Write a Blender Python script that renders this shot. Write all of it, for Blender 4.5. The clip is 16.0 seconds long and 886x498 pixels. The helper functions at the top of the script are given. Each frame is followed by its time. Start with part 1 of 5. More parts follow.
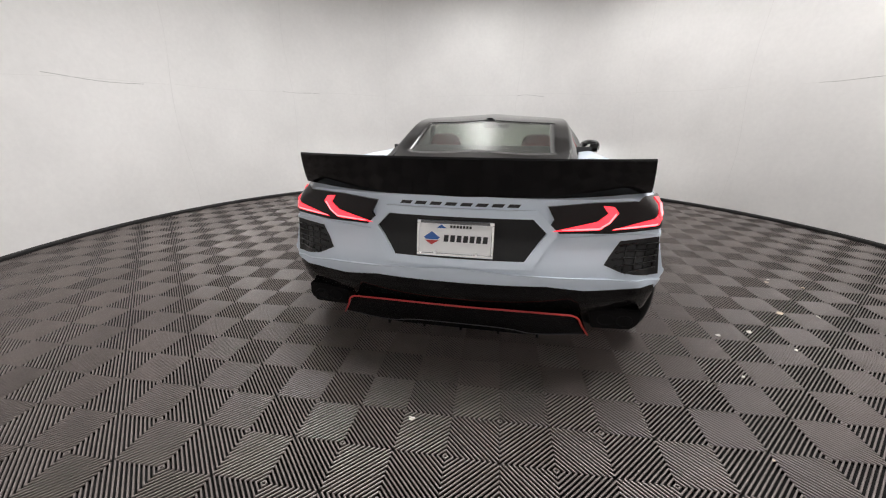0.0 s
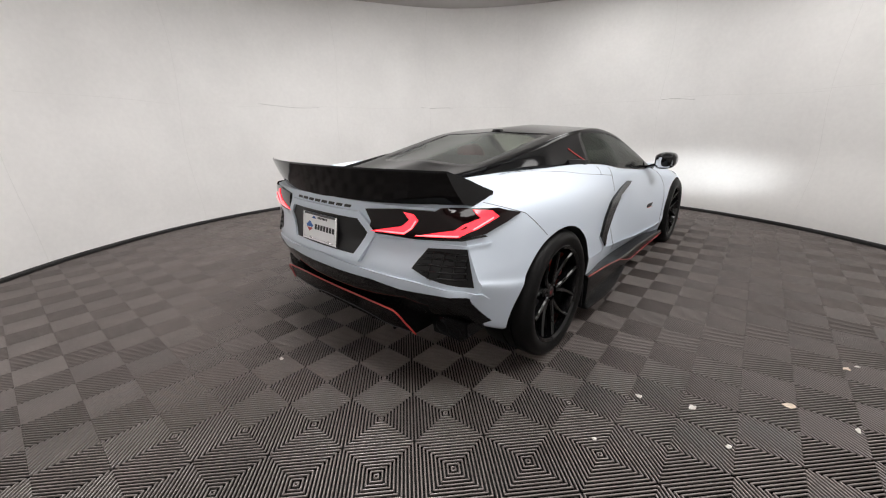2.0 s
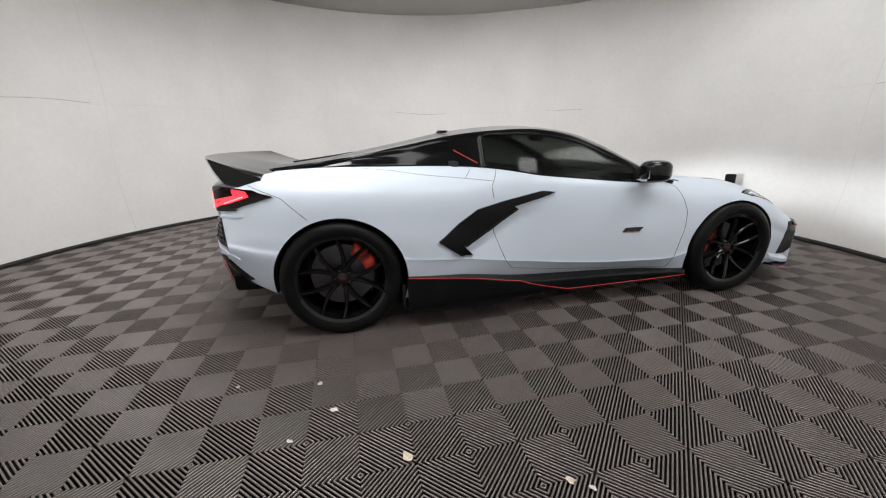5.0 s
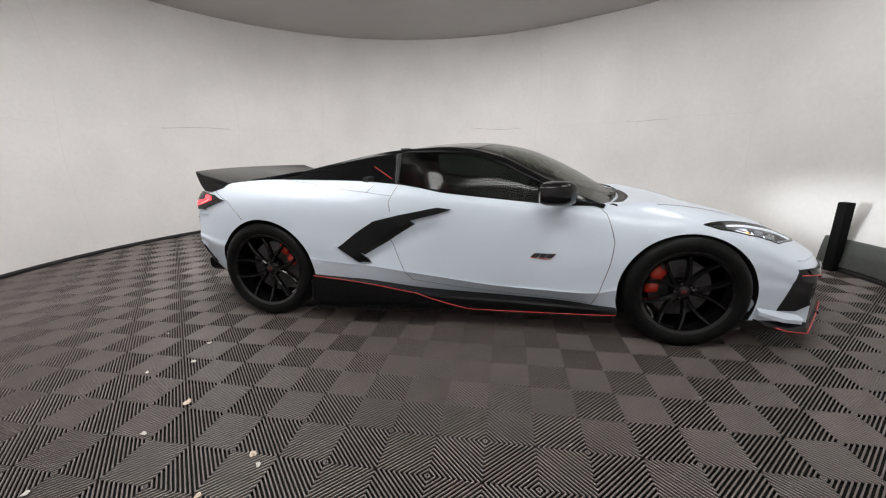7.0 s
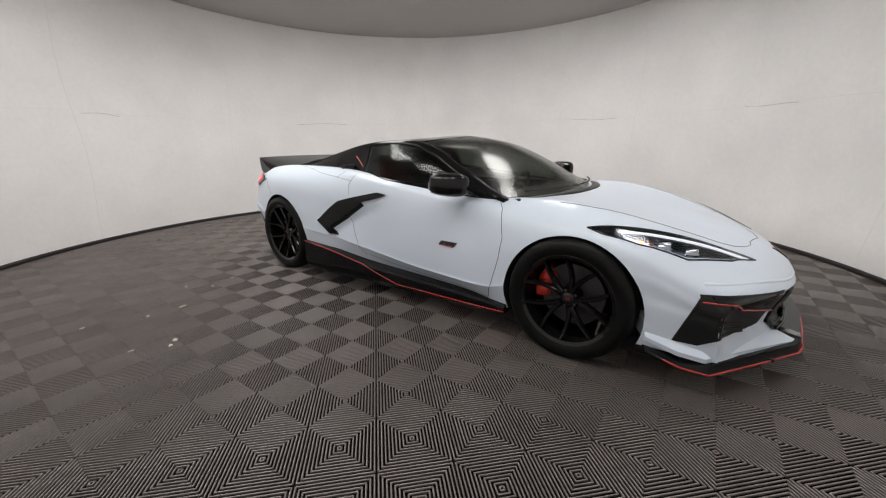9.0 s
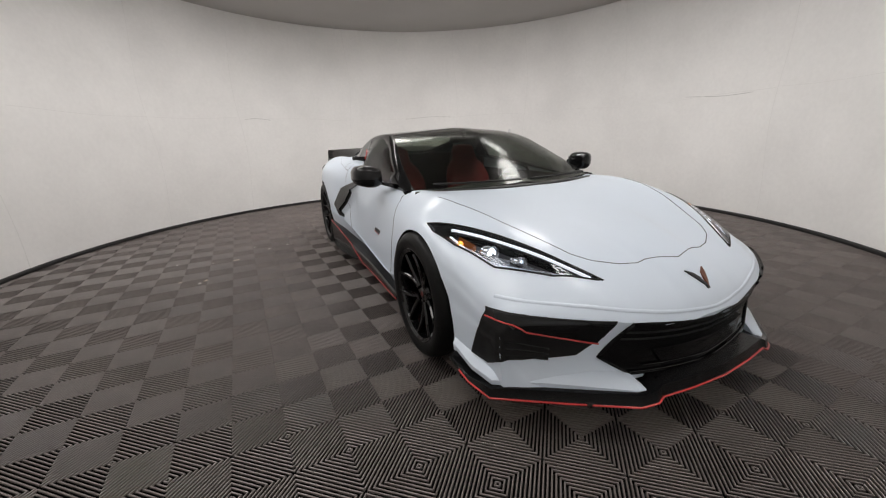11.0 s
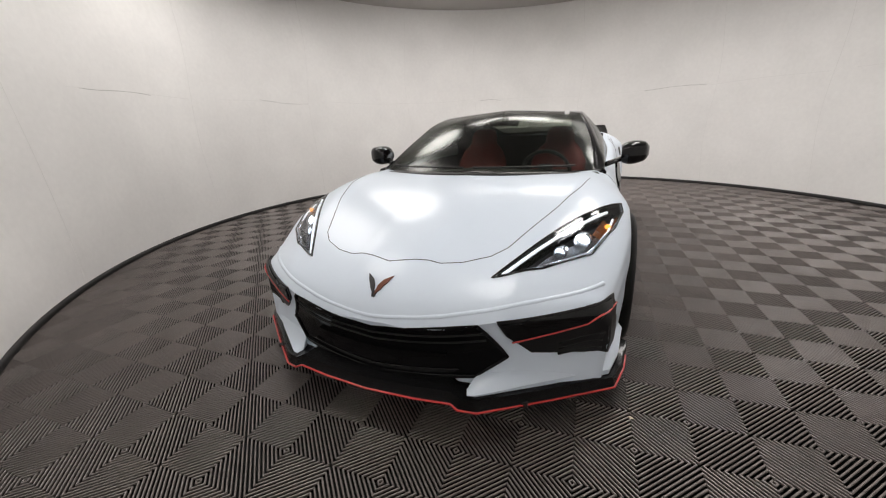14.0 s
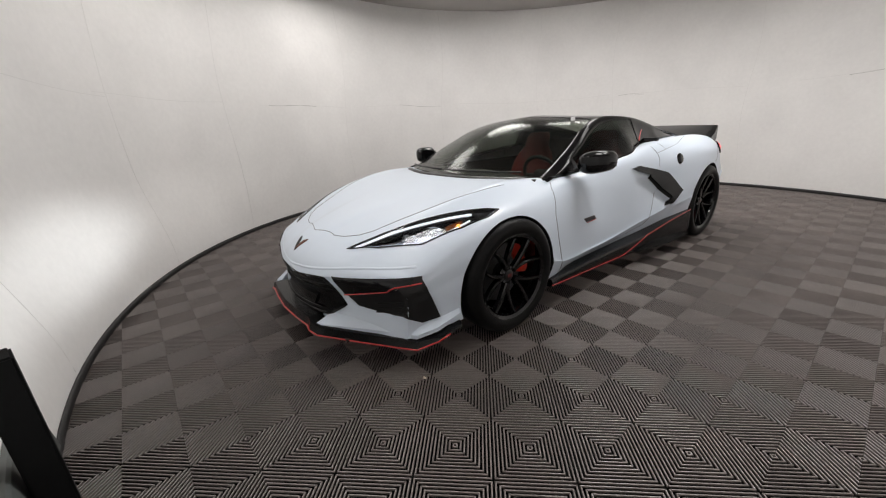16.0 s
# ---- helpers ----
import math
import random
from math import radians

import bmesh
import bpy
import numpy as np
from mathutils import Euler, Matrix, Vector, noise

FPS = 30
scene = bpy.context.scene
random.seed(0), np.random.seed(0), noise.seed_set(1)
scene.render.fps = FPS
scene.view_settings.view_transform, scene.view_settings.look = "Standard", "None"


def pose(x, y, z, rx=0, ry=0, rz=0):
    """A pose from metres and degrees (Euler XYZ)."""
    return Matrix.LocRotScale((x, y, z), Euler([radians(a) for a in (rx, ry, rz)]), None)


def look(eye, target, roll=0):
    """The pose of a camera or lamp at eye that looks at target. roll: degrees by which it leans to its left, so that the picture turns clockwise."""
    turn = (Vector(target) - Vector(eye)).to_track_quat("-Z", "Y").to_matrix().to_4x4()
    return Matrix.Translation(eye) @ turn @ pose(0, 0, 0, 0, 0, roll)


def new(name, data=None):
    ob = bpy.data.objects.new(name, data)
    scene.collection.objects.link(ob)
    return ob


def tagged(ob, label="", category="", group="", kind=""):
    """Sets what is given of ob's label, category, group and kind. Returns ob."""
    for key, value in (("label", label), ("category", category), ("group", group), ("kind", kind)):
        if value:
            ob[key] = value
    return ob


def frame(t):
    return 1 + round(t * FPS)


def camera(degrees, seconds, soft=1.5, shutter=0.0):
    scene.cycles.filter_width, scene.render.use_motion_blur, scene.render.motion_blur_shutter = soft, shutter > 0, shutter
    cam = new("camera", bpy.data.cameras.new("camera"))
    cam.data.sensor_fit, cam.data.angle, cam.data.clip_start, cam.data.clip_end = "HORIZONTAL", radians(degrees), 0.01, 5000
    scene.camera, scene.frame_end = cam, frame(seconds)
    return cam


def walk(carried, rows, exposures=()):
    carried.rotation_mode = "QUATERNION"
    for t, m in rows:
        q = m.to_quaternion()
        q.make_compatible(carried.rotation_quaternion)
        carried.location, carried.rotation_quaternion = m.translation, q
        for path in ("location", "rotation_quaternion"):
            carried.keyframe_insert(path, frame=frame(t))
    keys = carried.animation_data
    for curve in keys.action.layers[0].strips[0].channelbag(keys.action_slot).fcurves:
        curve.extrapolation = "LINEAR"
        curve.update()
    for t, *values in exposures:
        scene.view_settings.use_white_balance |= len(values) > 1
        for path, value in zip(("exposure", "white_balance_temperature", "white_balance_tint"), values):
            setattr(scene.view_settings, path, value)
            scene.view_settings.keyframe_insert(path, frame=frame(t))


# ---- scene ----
cam = camera(100.2, 16.0, 1.15)

PATH = [
    (0, (0.211, -3.571, 1.172), (-0.145, -1.719, 0.508), 0.1),
    (0.5, (0.566, -3.552, 1.197), (-0.021, -1.76, 0.532), -0.2),
    (1, (0.947, -3.429, 1.183), (0.103, -1.746, 0.51), -0.3),
    (1.5, (1.294, -3.308, 1.175), (0.241, -1.737, 0.528), -0.3),
    (2, (1.688, -3.11, 1.185), (0.417, -1.694, 0.569), -0.9),
    (2.5, (1.971, -2.862, 1.166), (0.528, -1.613, 0.566), -1.0),
    (3, (2.318, -2.572, 1.126), (0.721, -1.515, 0.549), -1.2),
    (3.5, (2.544, -2.295, 1.107), (0.87, -1.362, 0.537), -0.8),
    (4, (2.749, -1.925, 1.124), (0.996, -1.151, 0.553), -0.9),
    (4.5, (2.908, -1.589, 1.131), (1.091, -0.989, 0.55), -0.9),
    (5, (3.013, -1.19, 1.124), (1.136, -0.806, 0.548), -0.8),
    (5.2, (3.03, -1.036, 1.097), (1.13, -0.711, 0.564), -1.1),
    (7.3, (3.168, 0.62, 1.14), (1.308, 0.086, 0.632), -0.6),
    (7.5, (3.151, 0.749, 1.118), (1.317, 0.133, 0.612), -0.3),
    (8, (3.036, 1.178, 1.155), (1.299, 0.345, 0.617), -0.6),
    (8.5, (2.929, 1.54, 1.14), (1.275, 0.553, 0.602), -0.8),
    (9, (2.756, 1.953, 1.121), (1.227, 0.78, 0.588), -0.6),
    (9.2, (2.701, 2.107, 1.145), (1.222, 0.881, 0.59), -0.4),
    (11.3, (1.389, 3.18, 1.104), (0.688, 1.394, 0.537), -1.9),
    (11.5, (1.268, 3.247, 1.095), (0.654, 1.431, 0.523), -1.7),
    (12, (0.828, 3.343, 1.094), (0.5, 1.469, 0.477), -2.4),
    (12.5, (0.445, 3.394, 1.059), (0.391, 1.493, 0.44), -1.7),
    (13, (0.065, 3.401, 1.05), (0.262, 1.51, 0.428), -1.0),
    (13.5, (-0.364, 3.405, 1.06), (0.106, 1.549, 0.481), -2.1),
    (14, (-0.785, 3.359, 1.114), (-0.018, 1.624, 0.481), -2.6),
    (14.5, (-1.105, 3.299, 1.119), (-0.094, 1.696, 0.48), -2.5),
    (15, (-1.515, 3.195, 1.134), (-0.27, 1.763, 0.501), -2.7),
    (15.5, (-1.897, 3.073, 1.142), (-0.484, 1.796, 0.528), -3.0),
    (16, (-2.25, 2.83, 1.154), (-0.724, 1.698, 0.53), -3.0),
]
walk(cam, [(t, look(eye, target, roll)) for t, eye, target, roll in PATH], [(0.0, 0.10, 6460, 10), (2.0, 0.05, 6500, 10), (4.5, -0.05, 6400, 9), (8.0, -0.12, 6520, 10), (11.5, -0.22, 6600, 10), (13.0, -0.08, 6600, 10), (14.5, -0.14, 6680, 10), (16.0, -0.18, 6600, 10)])

# ---- light ----
LAMP_POWER = 20.6
world = bpy.data.worlds.new("world")
scene.world = world
world.use_nodes = True
world.node_tree.nodes["Background"].inputs[0].default_value = (0.9, 0.95, 1.0, 1)
world.node_tree.nodes["Background"].inputs[1].default_value = 0.02


# ---- materials ----
def material(name, color, rough=0.5, metal=0.0, coat=0.0, spread=0.0, grain=0.0, scale=40.0, bump=0.0, spec=0.5, emit=None, power=0.0, alpha=1.0):
    """Principled paint with variation of its colour at two scales and a fine relief."""
    m = bpy.data.materials.new(name)
    m.use_nodes = True
    t = m.node_tree
    b = t.nodes["Principled BSDF"]
    b.inputs["Roughness"].default_value = rough
    b.inputs["Metallic"].default_value = metal
    b.inputs["Coat Weight"].default_value = coat
    b.inputs["Coat Roughness"].default_value = 0.08
    b.inputs["Specular IOR Level"].default_value = spec
    b.inputs["Base Color"].default_value = (*color, 1)
    b.inputs["Alpha"].default_value = alpha
    if emit:
        b.inputs["Emission Color"].default_value = (*emit, 1)
        b.inputs["Emission Strength"].default_value = power
    if spread or grain or bump:
        co = t.nodes.new("ShaderNodeTexCoord")
        big = t.nodes.new("ShaderNodeTexNoise")
        big.inputs["Scale"].default_value = scale * 0.06
        big.inputs["Detail"].default_value = 4
        fine = t.nodes.new("ShaderNodeTexNoise")
        fine.inputs["Scale"].default_value = scale
        fine.inputs["Detail"].default_value = 5
        for n in (big, fine):
            t.links.new(co.outputs["Object"], n.inputs["Vector"])
        last = None
        for n, amount in ((big, spread), (fine, grain)):
            if not amount:
                continue
            ramp = t.nodes.new("ShaderNodeMapRange")
            ramp.inputs["From Min"].default_value, ramp.inputs["From Max"].default_value = 0.3, 0.7
            ramp.inputs["To Min"].default_value, ramp.inputs["To Max"].default_value = 1 - amount, 1 + amount
            t.links.new(n.outputs["Fac"], ramp.inputs["Value"])
            mul = t.nodes.new("ShaderNodeVectorMath")
            mul.operation = "SCALE"
            if last:
                t.links.new(last.outputs["Vector"], mul.inputs[0])
            else:
                mul.inputs[0].default_value = color
            t.links.new(ramp.outputs["Result"], mul.inputs["Scale"])
            last = mul
        if last:
            t.links.new(last.outputs["Vector"], b.inputs["Base Color"])
        if bump:
            bp = t.nodes.new("ShaderNodeBump")
            bp.inputs["Strength"].default_value = bump
            bp.inputs["Distance"].default_value = 0.01
            t.links.new(fine.outputs["Fac"], bp.inputs["Height"])
            t.links.new(bp.outputs["Normal"], b.inputs["Normal"])
    return m


def glass(name, tint, see, rough=0.0):
    """Thin tinted car glass: a clear part that dims what is behind it, with a mirror gloss over it."""
    m = bpy.data.materials.new(name)
    m.use_nodes = True
    t = m.node_tree
    out = t.nodes["Material Output"]
    t.nodes.remove(t.nodes["Principled BSDF"])
    clear = t.nodes.new("ShaderNodeBsdfTransparent")
    clear.inputs["Color"].default_value = (tint[0] * see, tint[1] * see, tint[2] * see, 1)
    gloss = t.nodes.new("ShaderNodeBsdfGlossy")
    gloss.inputs["Roughness"].default_value = rough
    face = t.nodes.new("ShaderNodeLayerWeight")
    face.inputs["Blend"].default_value = 0.5
    power = t.nodes.new("ShaderNodeMath")
    power.operation = "POWER"
    power.inputs[1].default_value = 5.0
    t.links.new(face.outputs["Facing"], power.inputs[0])
    fres = t.nodes.new("ShaderNodeMapRange")
    fres.inputs["To Min"].default_value, fres.inputs["To Max"].default_value = 0.03, 0.75
    t.links.new(power.outputs["Value"], fres.inputs["Value"])
    mix = t.nodes.new("ShaderNodeMixShader")
    t.links.new(fres.outputs["Result"], mix.inputs["Fac"])
    t.links.new(clear.outputs["BSDF"], mix.inputs[1])
    t.links.new(gloss.outputs["BSDF"], mix.inputs[2])
    t.links.new(mix.outputs["Shader"], out.inputs["Surface"])
    return m


WALL = material("wall_paint", (0.80, 0.785, 0.768), 0.55, spread=0.045, grain=0.02, scale=22, bump=0.05)
SEAM = material("wall_seam", (0.735, 0.72, 0.70), 0.6)
CRACK = material("open_wall_joint", (0.36, 0.345, 0.33), 0.8)
CEIL = material("ceiling_paint", (0.50, 0.48, 0.46), 0.8, spread=0.04, scale=15, bump=0.05)
RUBBER = material("black_rubber", (0.018, 0.017, 0.017), 0.6, spread=0.2, grain=0.2, scale=60, bump=0.1)
TILE = material("tile_plastic", (0.145, 0.122, 0.113), 0.40, spec=0.9, spread=0.13, grain=0.12, scale=90, bump=0.06)
tint = TILE.node_tree.nodes.new("ShaderNodeObjectInfo")
vary = TILE.node_tree.nodes.new("ShaderNodeMapRange")
vary.inputs["To Min"].default_value, vary.inputs["To Max"].default_value = 0.90, 1.10
TILE.node_tree.links.new(tint.outputs["Random"], vary.inputs["Value"])
shade = TILE.node_tree.nodes.new("ShaderNodeVectorMath")
shade.operation = "SCALE"
paint = TILE.node_tree.nodes["Principled BSDF"].inputs["Base Color"]
TILE.node_tree.links.new(paint.links[0].from_socket, shade.inputs[0])
TILE.node_tree.links.new(vary.outputs["Result"], shade.inputs["Scale"])
TILE.node_tree.links.new(shade.outputs["Vector"], paint)
POST = material("black_powder_coat", (0.006, 0.006, 0.006), 0.8, spec=0.1, spread=0.2, grain=0.1, scale=60)
PANEL = material("grey_panel", (0.075, 0.08, 0.075), 0.6, spread=0.15, grain=0.1, scale=30, bump=0.05)
# near-black that puts the shade between and beneath the ribs into the colour
RIBSHADE = material("tile_gap_shade", (0.004, 0.0038, 0.0035), 0.9, spread=0.2, scale=60)
LAMP = material("lamp_diffuser", (0.9, 0.9, 0.88), 0.4, emit=(1.0, 0.96, 0.91), power=1.6)
LAMPRIM = material("lamp_rim", (0.6, 0.6, 0.6), 0.4)
DEBRIS = material("dry_leaf", (0.62, 0.52, 0.42), 0.8, spread=0.2, grain=0.2, scale=200)
PAPER = material("paper_scrap", (0.62, 0.59, 0.55), 0.8, spread=0.15, scale=200)


# ---- builders ----
def mesh_of(name, bm, mat, smooth=False):
    me = bpy.data.meshes.new(name)
    bm.to_mesh(me)
    bm.free()
    for one in mat if isinstance(mat, (list, tuple)) else [mat]:
        me.materials.append(one)
    if smooth:
        me.shade_smooth()
    return me


def part(name, bm, mat, parent=None, label="", smooth=False):
    """One mesh object out of a bmesh, under a thing or a part."""
    ob = new(name, mesh_of(name, bm, mat, smooth))
    if parent:
        ob.parent = parent
    return tagged(ob, label)


def box(bm, lo, hi, m=None):
    lo, hi = Vector(lo), Vector(hi)
    made = bmesh.ops.create_cube(bm, size=1)["verts"]
    bmesh.ops.scale(bm, vec=hi - lo, verts=made)
    bmesh.ops.translate(bm, vec=(lo + hi) / 2, verts=made)
    if m:
        bmesh.ops.transform(bm, matrix=m, verts=made)
    return made


def lathe(bm, outline, m, steps=48, whole=True, start=0.0, end=2 * math.pi):
    """Turn an outline of (radius, height) round the z axis, then lay it by m."""
    rings = []
    n = steps if whole else steps + 1
    for k in range(n):
        a = start + (end - start) * k / steps
        rings.append([bm.verts.new(m @ Vector((r * math.cos(a), r * math.sin(a), h))) for r, h in outline])
    for k in range(steps):
        one, two = rings[k], rings[(k + 1) % n]
        for i in range(len(outline) - 1):
            bm.faces.new((one[i], two[i], two[i + 1], one[i + 1]))


def spline(*knots):
    """A smooth curve through (position, value) knots."""
    xs, ys = [k[0] for k in knots], [k[1] for k in knots]
    n = len(xs)
    slope = []
    for i in range(n):
        a, b = max(i - 1, 0), min(i + 1, n - 1)
        slope.append((ys[b] - ys[a]) / (xs[b] - xs[a]))

    def value(x):
        if x <= xs[0]:
            return ys[0]
        if x >= xs[-1]:
            return ys[-1]
        i = max(j for j in range(n - 1) if xs[j] <= x)
        h = xs[i + 1] - xs[i]
        u = (x - xs[i]) / h
        return (ys[i] * (1 + 2 * u) * (1 - u) ** 2 + h * slope[i] * u * (1 - u) ** 2
                + ys[i + 1] * u * u * (3 - 2 * u) + h * slope[i + 1] * u * u * (u - 1))

    return value


# ---- the room: a round booth with a ribbed tile floor ----
CX, CY, RADIUS, HIGH = -0.124, -0.643, 4.042, 3.13
HUB = pose(CX, CY, 0)


def ease(u):
    u = min(1.0, max(0.0, u))
    return u * u * (3 - 2 * u)


def wall_radius(a, z):
    """The booth is round; ahead of the car its wall leans out above the foot."""
    off = abs((math.degrees(a) - 93 + 180) % 360 - 180)
    return RADIUS + 0.16 * ease((60 - off) / 22) * ease(z / 0.95)


def round_wall(bm, outline, steps=180):
    """Draw an outline of (inset, height) along the wall."""
    rings = []
    for k in range(steps):
        a = 2 * math.pi * k / steps
        rings.append([bm.verts.new((CX + (wall_radius(a, h) - d) * math.cos(a), CY + (wall_radius(a, h) - d) * math.sin(a), h)) for d, h in outline])
    for k in range(steps):
        one, two = rings[k], rings[(k + 1) % steps]
        for i in range(len(outline) - 1):
            bm.faces.new((one[i], two[i], two[i + 1], one[i + 1]))
    bmesh.ops.remove_doubles(bm, verts=bm.verts, dist=1e-5)
    bmesh.ops.recalc_face_normals(bm, faces=bm.faces)

bm = bmesh.new()
levels = [-0.03] + [0.1 * k for k in range(1, 11)] + [HIGH]
round_wall(bm, [(0, z) for z in levels] + [(-0.12, z) for z in reversed(levels)] + [(0, -0.03)])
wall = tagged(part("wall_round", bm, WALL, smooth=False), "curved off-white painted booth wall with faint panel seams", "wall", kind="structure")
for f in wall.data.polygons:
    f.use_smooth = True
wall.data.set_sharp_from_angle(angle=radians(40))

bm = bmesh.new()
round_wall(bm, [(0.001, -0.01), (0.012, -0.01), (0.012, 0.03), (0.006, 0.042), (0.001, 0.042), (0.001, -0.01)])
tagged(part("baseboard", bm, RUBBER, smooth=True), "thin black rubber strip along the wall's foot", "baseboard", kind="structure")

bm = bmesh.new()
lathe(bm, [(0.0, HIGH + 0.004), (RADIUS + 0.3, HIGH + 0.004), (RADIUS + 0.3, HIGH + 0.1), (0.0, HIGH + 0.1)], HUB, 96)
bmesh.ops.remove_doubles(bm, verts=bm.verts, dist=1e-4)
ceiling = tagged(part("ceiling", bm, CEIL), "flat grey painted ceiling over the round booth", "ceiling", kind="structure")

bm = bmesh.new()
lathe(bm, [(0.0, -0.02), (RADIUS + 0.3, -0.02), (RADIUS + 0.3, -0.08), (0.0, -0.08)], HUB, 96)
bmesh.ops.remove_doubles(bm, verts=bm.verts, dist=1e-4)
floor = tagged(part("floor", bm, RIBSHADE), "floor of grey-brown ribbed plastic garage tiles", "floor", kind="structure")

# panel joints of the wall: thin raised tape lines
def wall_line(name, a0, a1, z0, z1, wide, wave=0.0, mat=SEAM):
    bm = bmesh.new()
    steps = max(2, int(abs(a1 - a0) / 2) + 2) if a0 != a1 else 24
    verts = []
    for k in range(steps + 1):
        u = k / steps
        a = radians(a0 + (a1 - a0) * u + wave * math.sin(9 * u + a0))
        z = z0 + (z1 - z0) * u
        r = wall_radius(a, z) - 0.0015
        if a0 != a1:
            z += 0.012 * math.sin(5 * u + a0)
            pair = ((a, z - wide / 2), (a, z + wide / 2))
        else:
            pair = ((a - wide / 2 / r, z), (a + wide / 2 / r, z))
        verts.append([bm.verts.new((CX + rr * math.cos(b), CY + rr * math.sin(b), zz)) for b, zz in pair for rr in (r, r + 0.004)])
    for one, two in zip(verts, verts[1:]):
        bm.faces.new((one[0], one[2], two[2], two[0]))
        bm.faces.new((one[0], two[0], two[1], one[1]))
        bm.faces.new((one[2], one[3], two[3], two[2]))
    return part(name, bm, mat, wall)


for k in range(14):
    at = 11 + 25.7 * k + 4 * math.sin(k * 1.9)
    wall_line("vertical_seam", at, at, 0.06, HIGH - 0.02, 0.004, 0.5)
    lean = 0.02 * math.sin(k * 2.4)
    wall_line("horizontal_seam", at + 0.5, at + 22, 1.55 + lean, 1.55 - lean, 0.004)
for a0, a1, tilt in ((166, 179, 0.01), (19, 31, 0.0), (-120, -107, -0.01), (-70, -64, 0.0), (133, 141, 0.01), (-16, -4, 0.01), (80, 86, 0.0)):
    wall_line("open_joint", a0, a1, 1.545 - tilt, 1.555 + tilt, 0.004, mat=CRACK)

# a low grey panel on the wall ahead of the car, with a black post at its end
# the panel stands in for the view past a doorway, the post for its jamb
bm = bmesh.new()
rows = []
for k in range(13):
    a = radians(94 + 0.75 * k)
    rows.append([bm.verts.new((CX + (wall_radius(a, z) - d) * math.cos(a), CY + (wall_radius(a, z) - d) * math.sin(a), z)) for d, z in ((0.002, 0.05), (0.022, 0.05), (0.022, 0.18), (0.022, 0.29), (0.016, 0.30), (0.002, 0.30))])
for one, two in zip(rows, rows[1:]):
    for k in range(5):
        bm.faces.new((one[k], two[k], two[k + 1], one[k + 1]))
bm.faces.new(rows[0])
bm.faces.new(rows[-1][::-1])
bmesh.ops.recalc_face_normals(bm, faces=bm.faces)
part("doorway_panel", bm, PANEL, wall, "dark grey low panel standing in for the view past the doorway")
bm = bmesh.new()
box(bm, (-0.045, -0.04, 0.0), (0.045, 0.04, 0.64))
bmesh.ops.bevel(bm, geom=bm.edges[:], offset=0.006, segments=2, affect="EDGES")
post = part("post", bm, POST)
post.matrix_basis = pose(-0.852, 3.288, 0.0, 0, 0, 15)
tagged(post, "short square black post standing in for the doorway's jamb by the curved wall", "post")

# ceiling lamps added out of view, over the camera's head, to light the booth
for turn, reach, past, share, wide, spread in ((-80, 1.65, 0.0, 0.7, 0.45, 160), (-95, 1.3, 0.9, 1.6, 0.45, 150), (-50, 1.85, 0.8, 1.15, 0.45, 160), (-15, 2.35, 0.0, 1.0, 0.55, 180), (20, 2.95, 0.1, 0.9, 0.66, 180),
                                               (55, 2.95, 0.2, 0.75, 0.62, 180), (95, 2.9, 0.4, 0.75, 0.42, 180), (140, 1.6, 1.1, 1.4, 0.43, 150), (185, 1.5, 1.1, 1.35, 0.43, 150), (230, 1.45, 1.1, 0.8, 0.43, 150)):
    a = radians(turn)
    out = Vector((math.cos(a), math.sin(a), 0))
    spot = Vector((CX, CY, 3.0 if past < 1 else 2.95)) + out * reach
    aim = look(spot, Vector((CX, CY, 0.5)) + out * (reach + past))
    lamp = tagged(new("unseen_lamp"), "round white lamp added unseen under the ceiling, switched on", "lamp", "ceiling lamps")
    lamp.matrix_basis = aim
    bm = bmesh.new()
    lathe(bm, [(wide, 0.0), (wide, -0.012), (wide + 0.015, -0.012), (wide + 0.02, 0.0), (wide + 0.01, 0.03), (0.0, 0.035)], pose(0, 0, 0), 40)
    bmesh.ops.remove_doubles(bm, verts=bm.verts, dist=1e-4)
    part("housing", bm, LAMPRIM, lamp, smooth=True)
    bm = bmesh.new()
    lathe(bm, [(0.0, -0.002), (wide - 0.001, -0.002), (wide - 0.001, 0.004), (0.0, 0.004)], pose(0, 0, 0), 40)
    bmesh.ops.remove_doubles(bm, verts=bm.verts, dist=1e-4)
    part("diffuser", bm, LAMP, lamp, smooth=False)
    bm = bmesh.new()
    tube_top = aim.inverted() @ Vector((spot.x, spot.y, HIGH + 0.01))
    lathe(bm, [(0.012, 0.0), (0.012, (HIGH + 0.01 - spot.z))], Matrix.Translation((0, 0, 0.03)) @ Vector((0, 0, 1)).rotation_difference(tube_top.normalized()).to_matrix().to_4x4(), 8)
    part("stem", bm, LAMPRIM, lamp, smooth=True)
    data = bpy.data.lights.new("unseen_lamp_light", "AREA")
    data.shape, data.size, data.energy, data.color = "DISK", 2 * wide - 0.01, LAMP_POWER * share, (1.0, 0.985, 0.98)
    data.spread = radians(spread)
    light = new("unseen_lamp_light", data)
    light.matrix_world = aim @ Matrix.Translation((0, 0, -0.016))

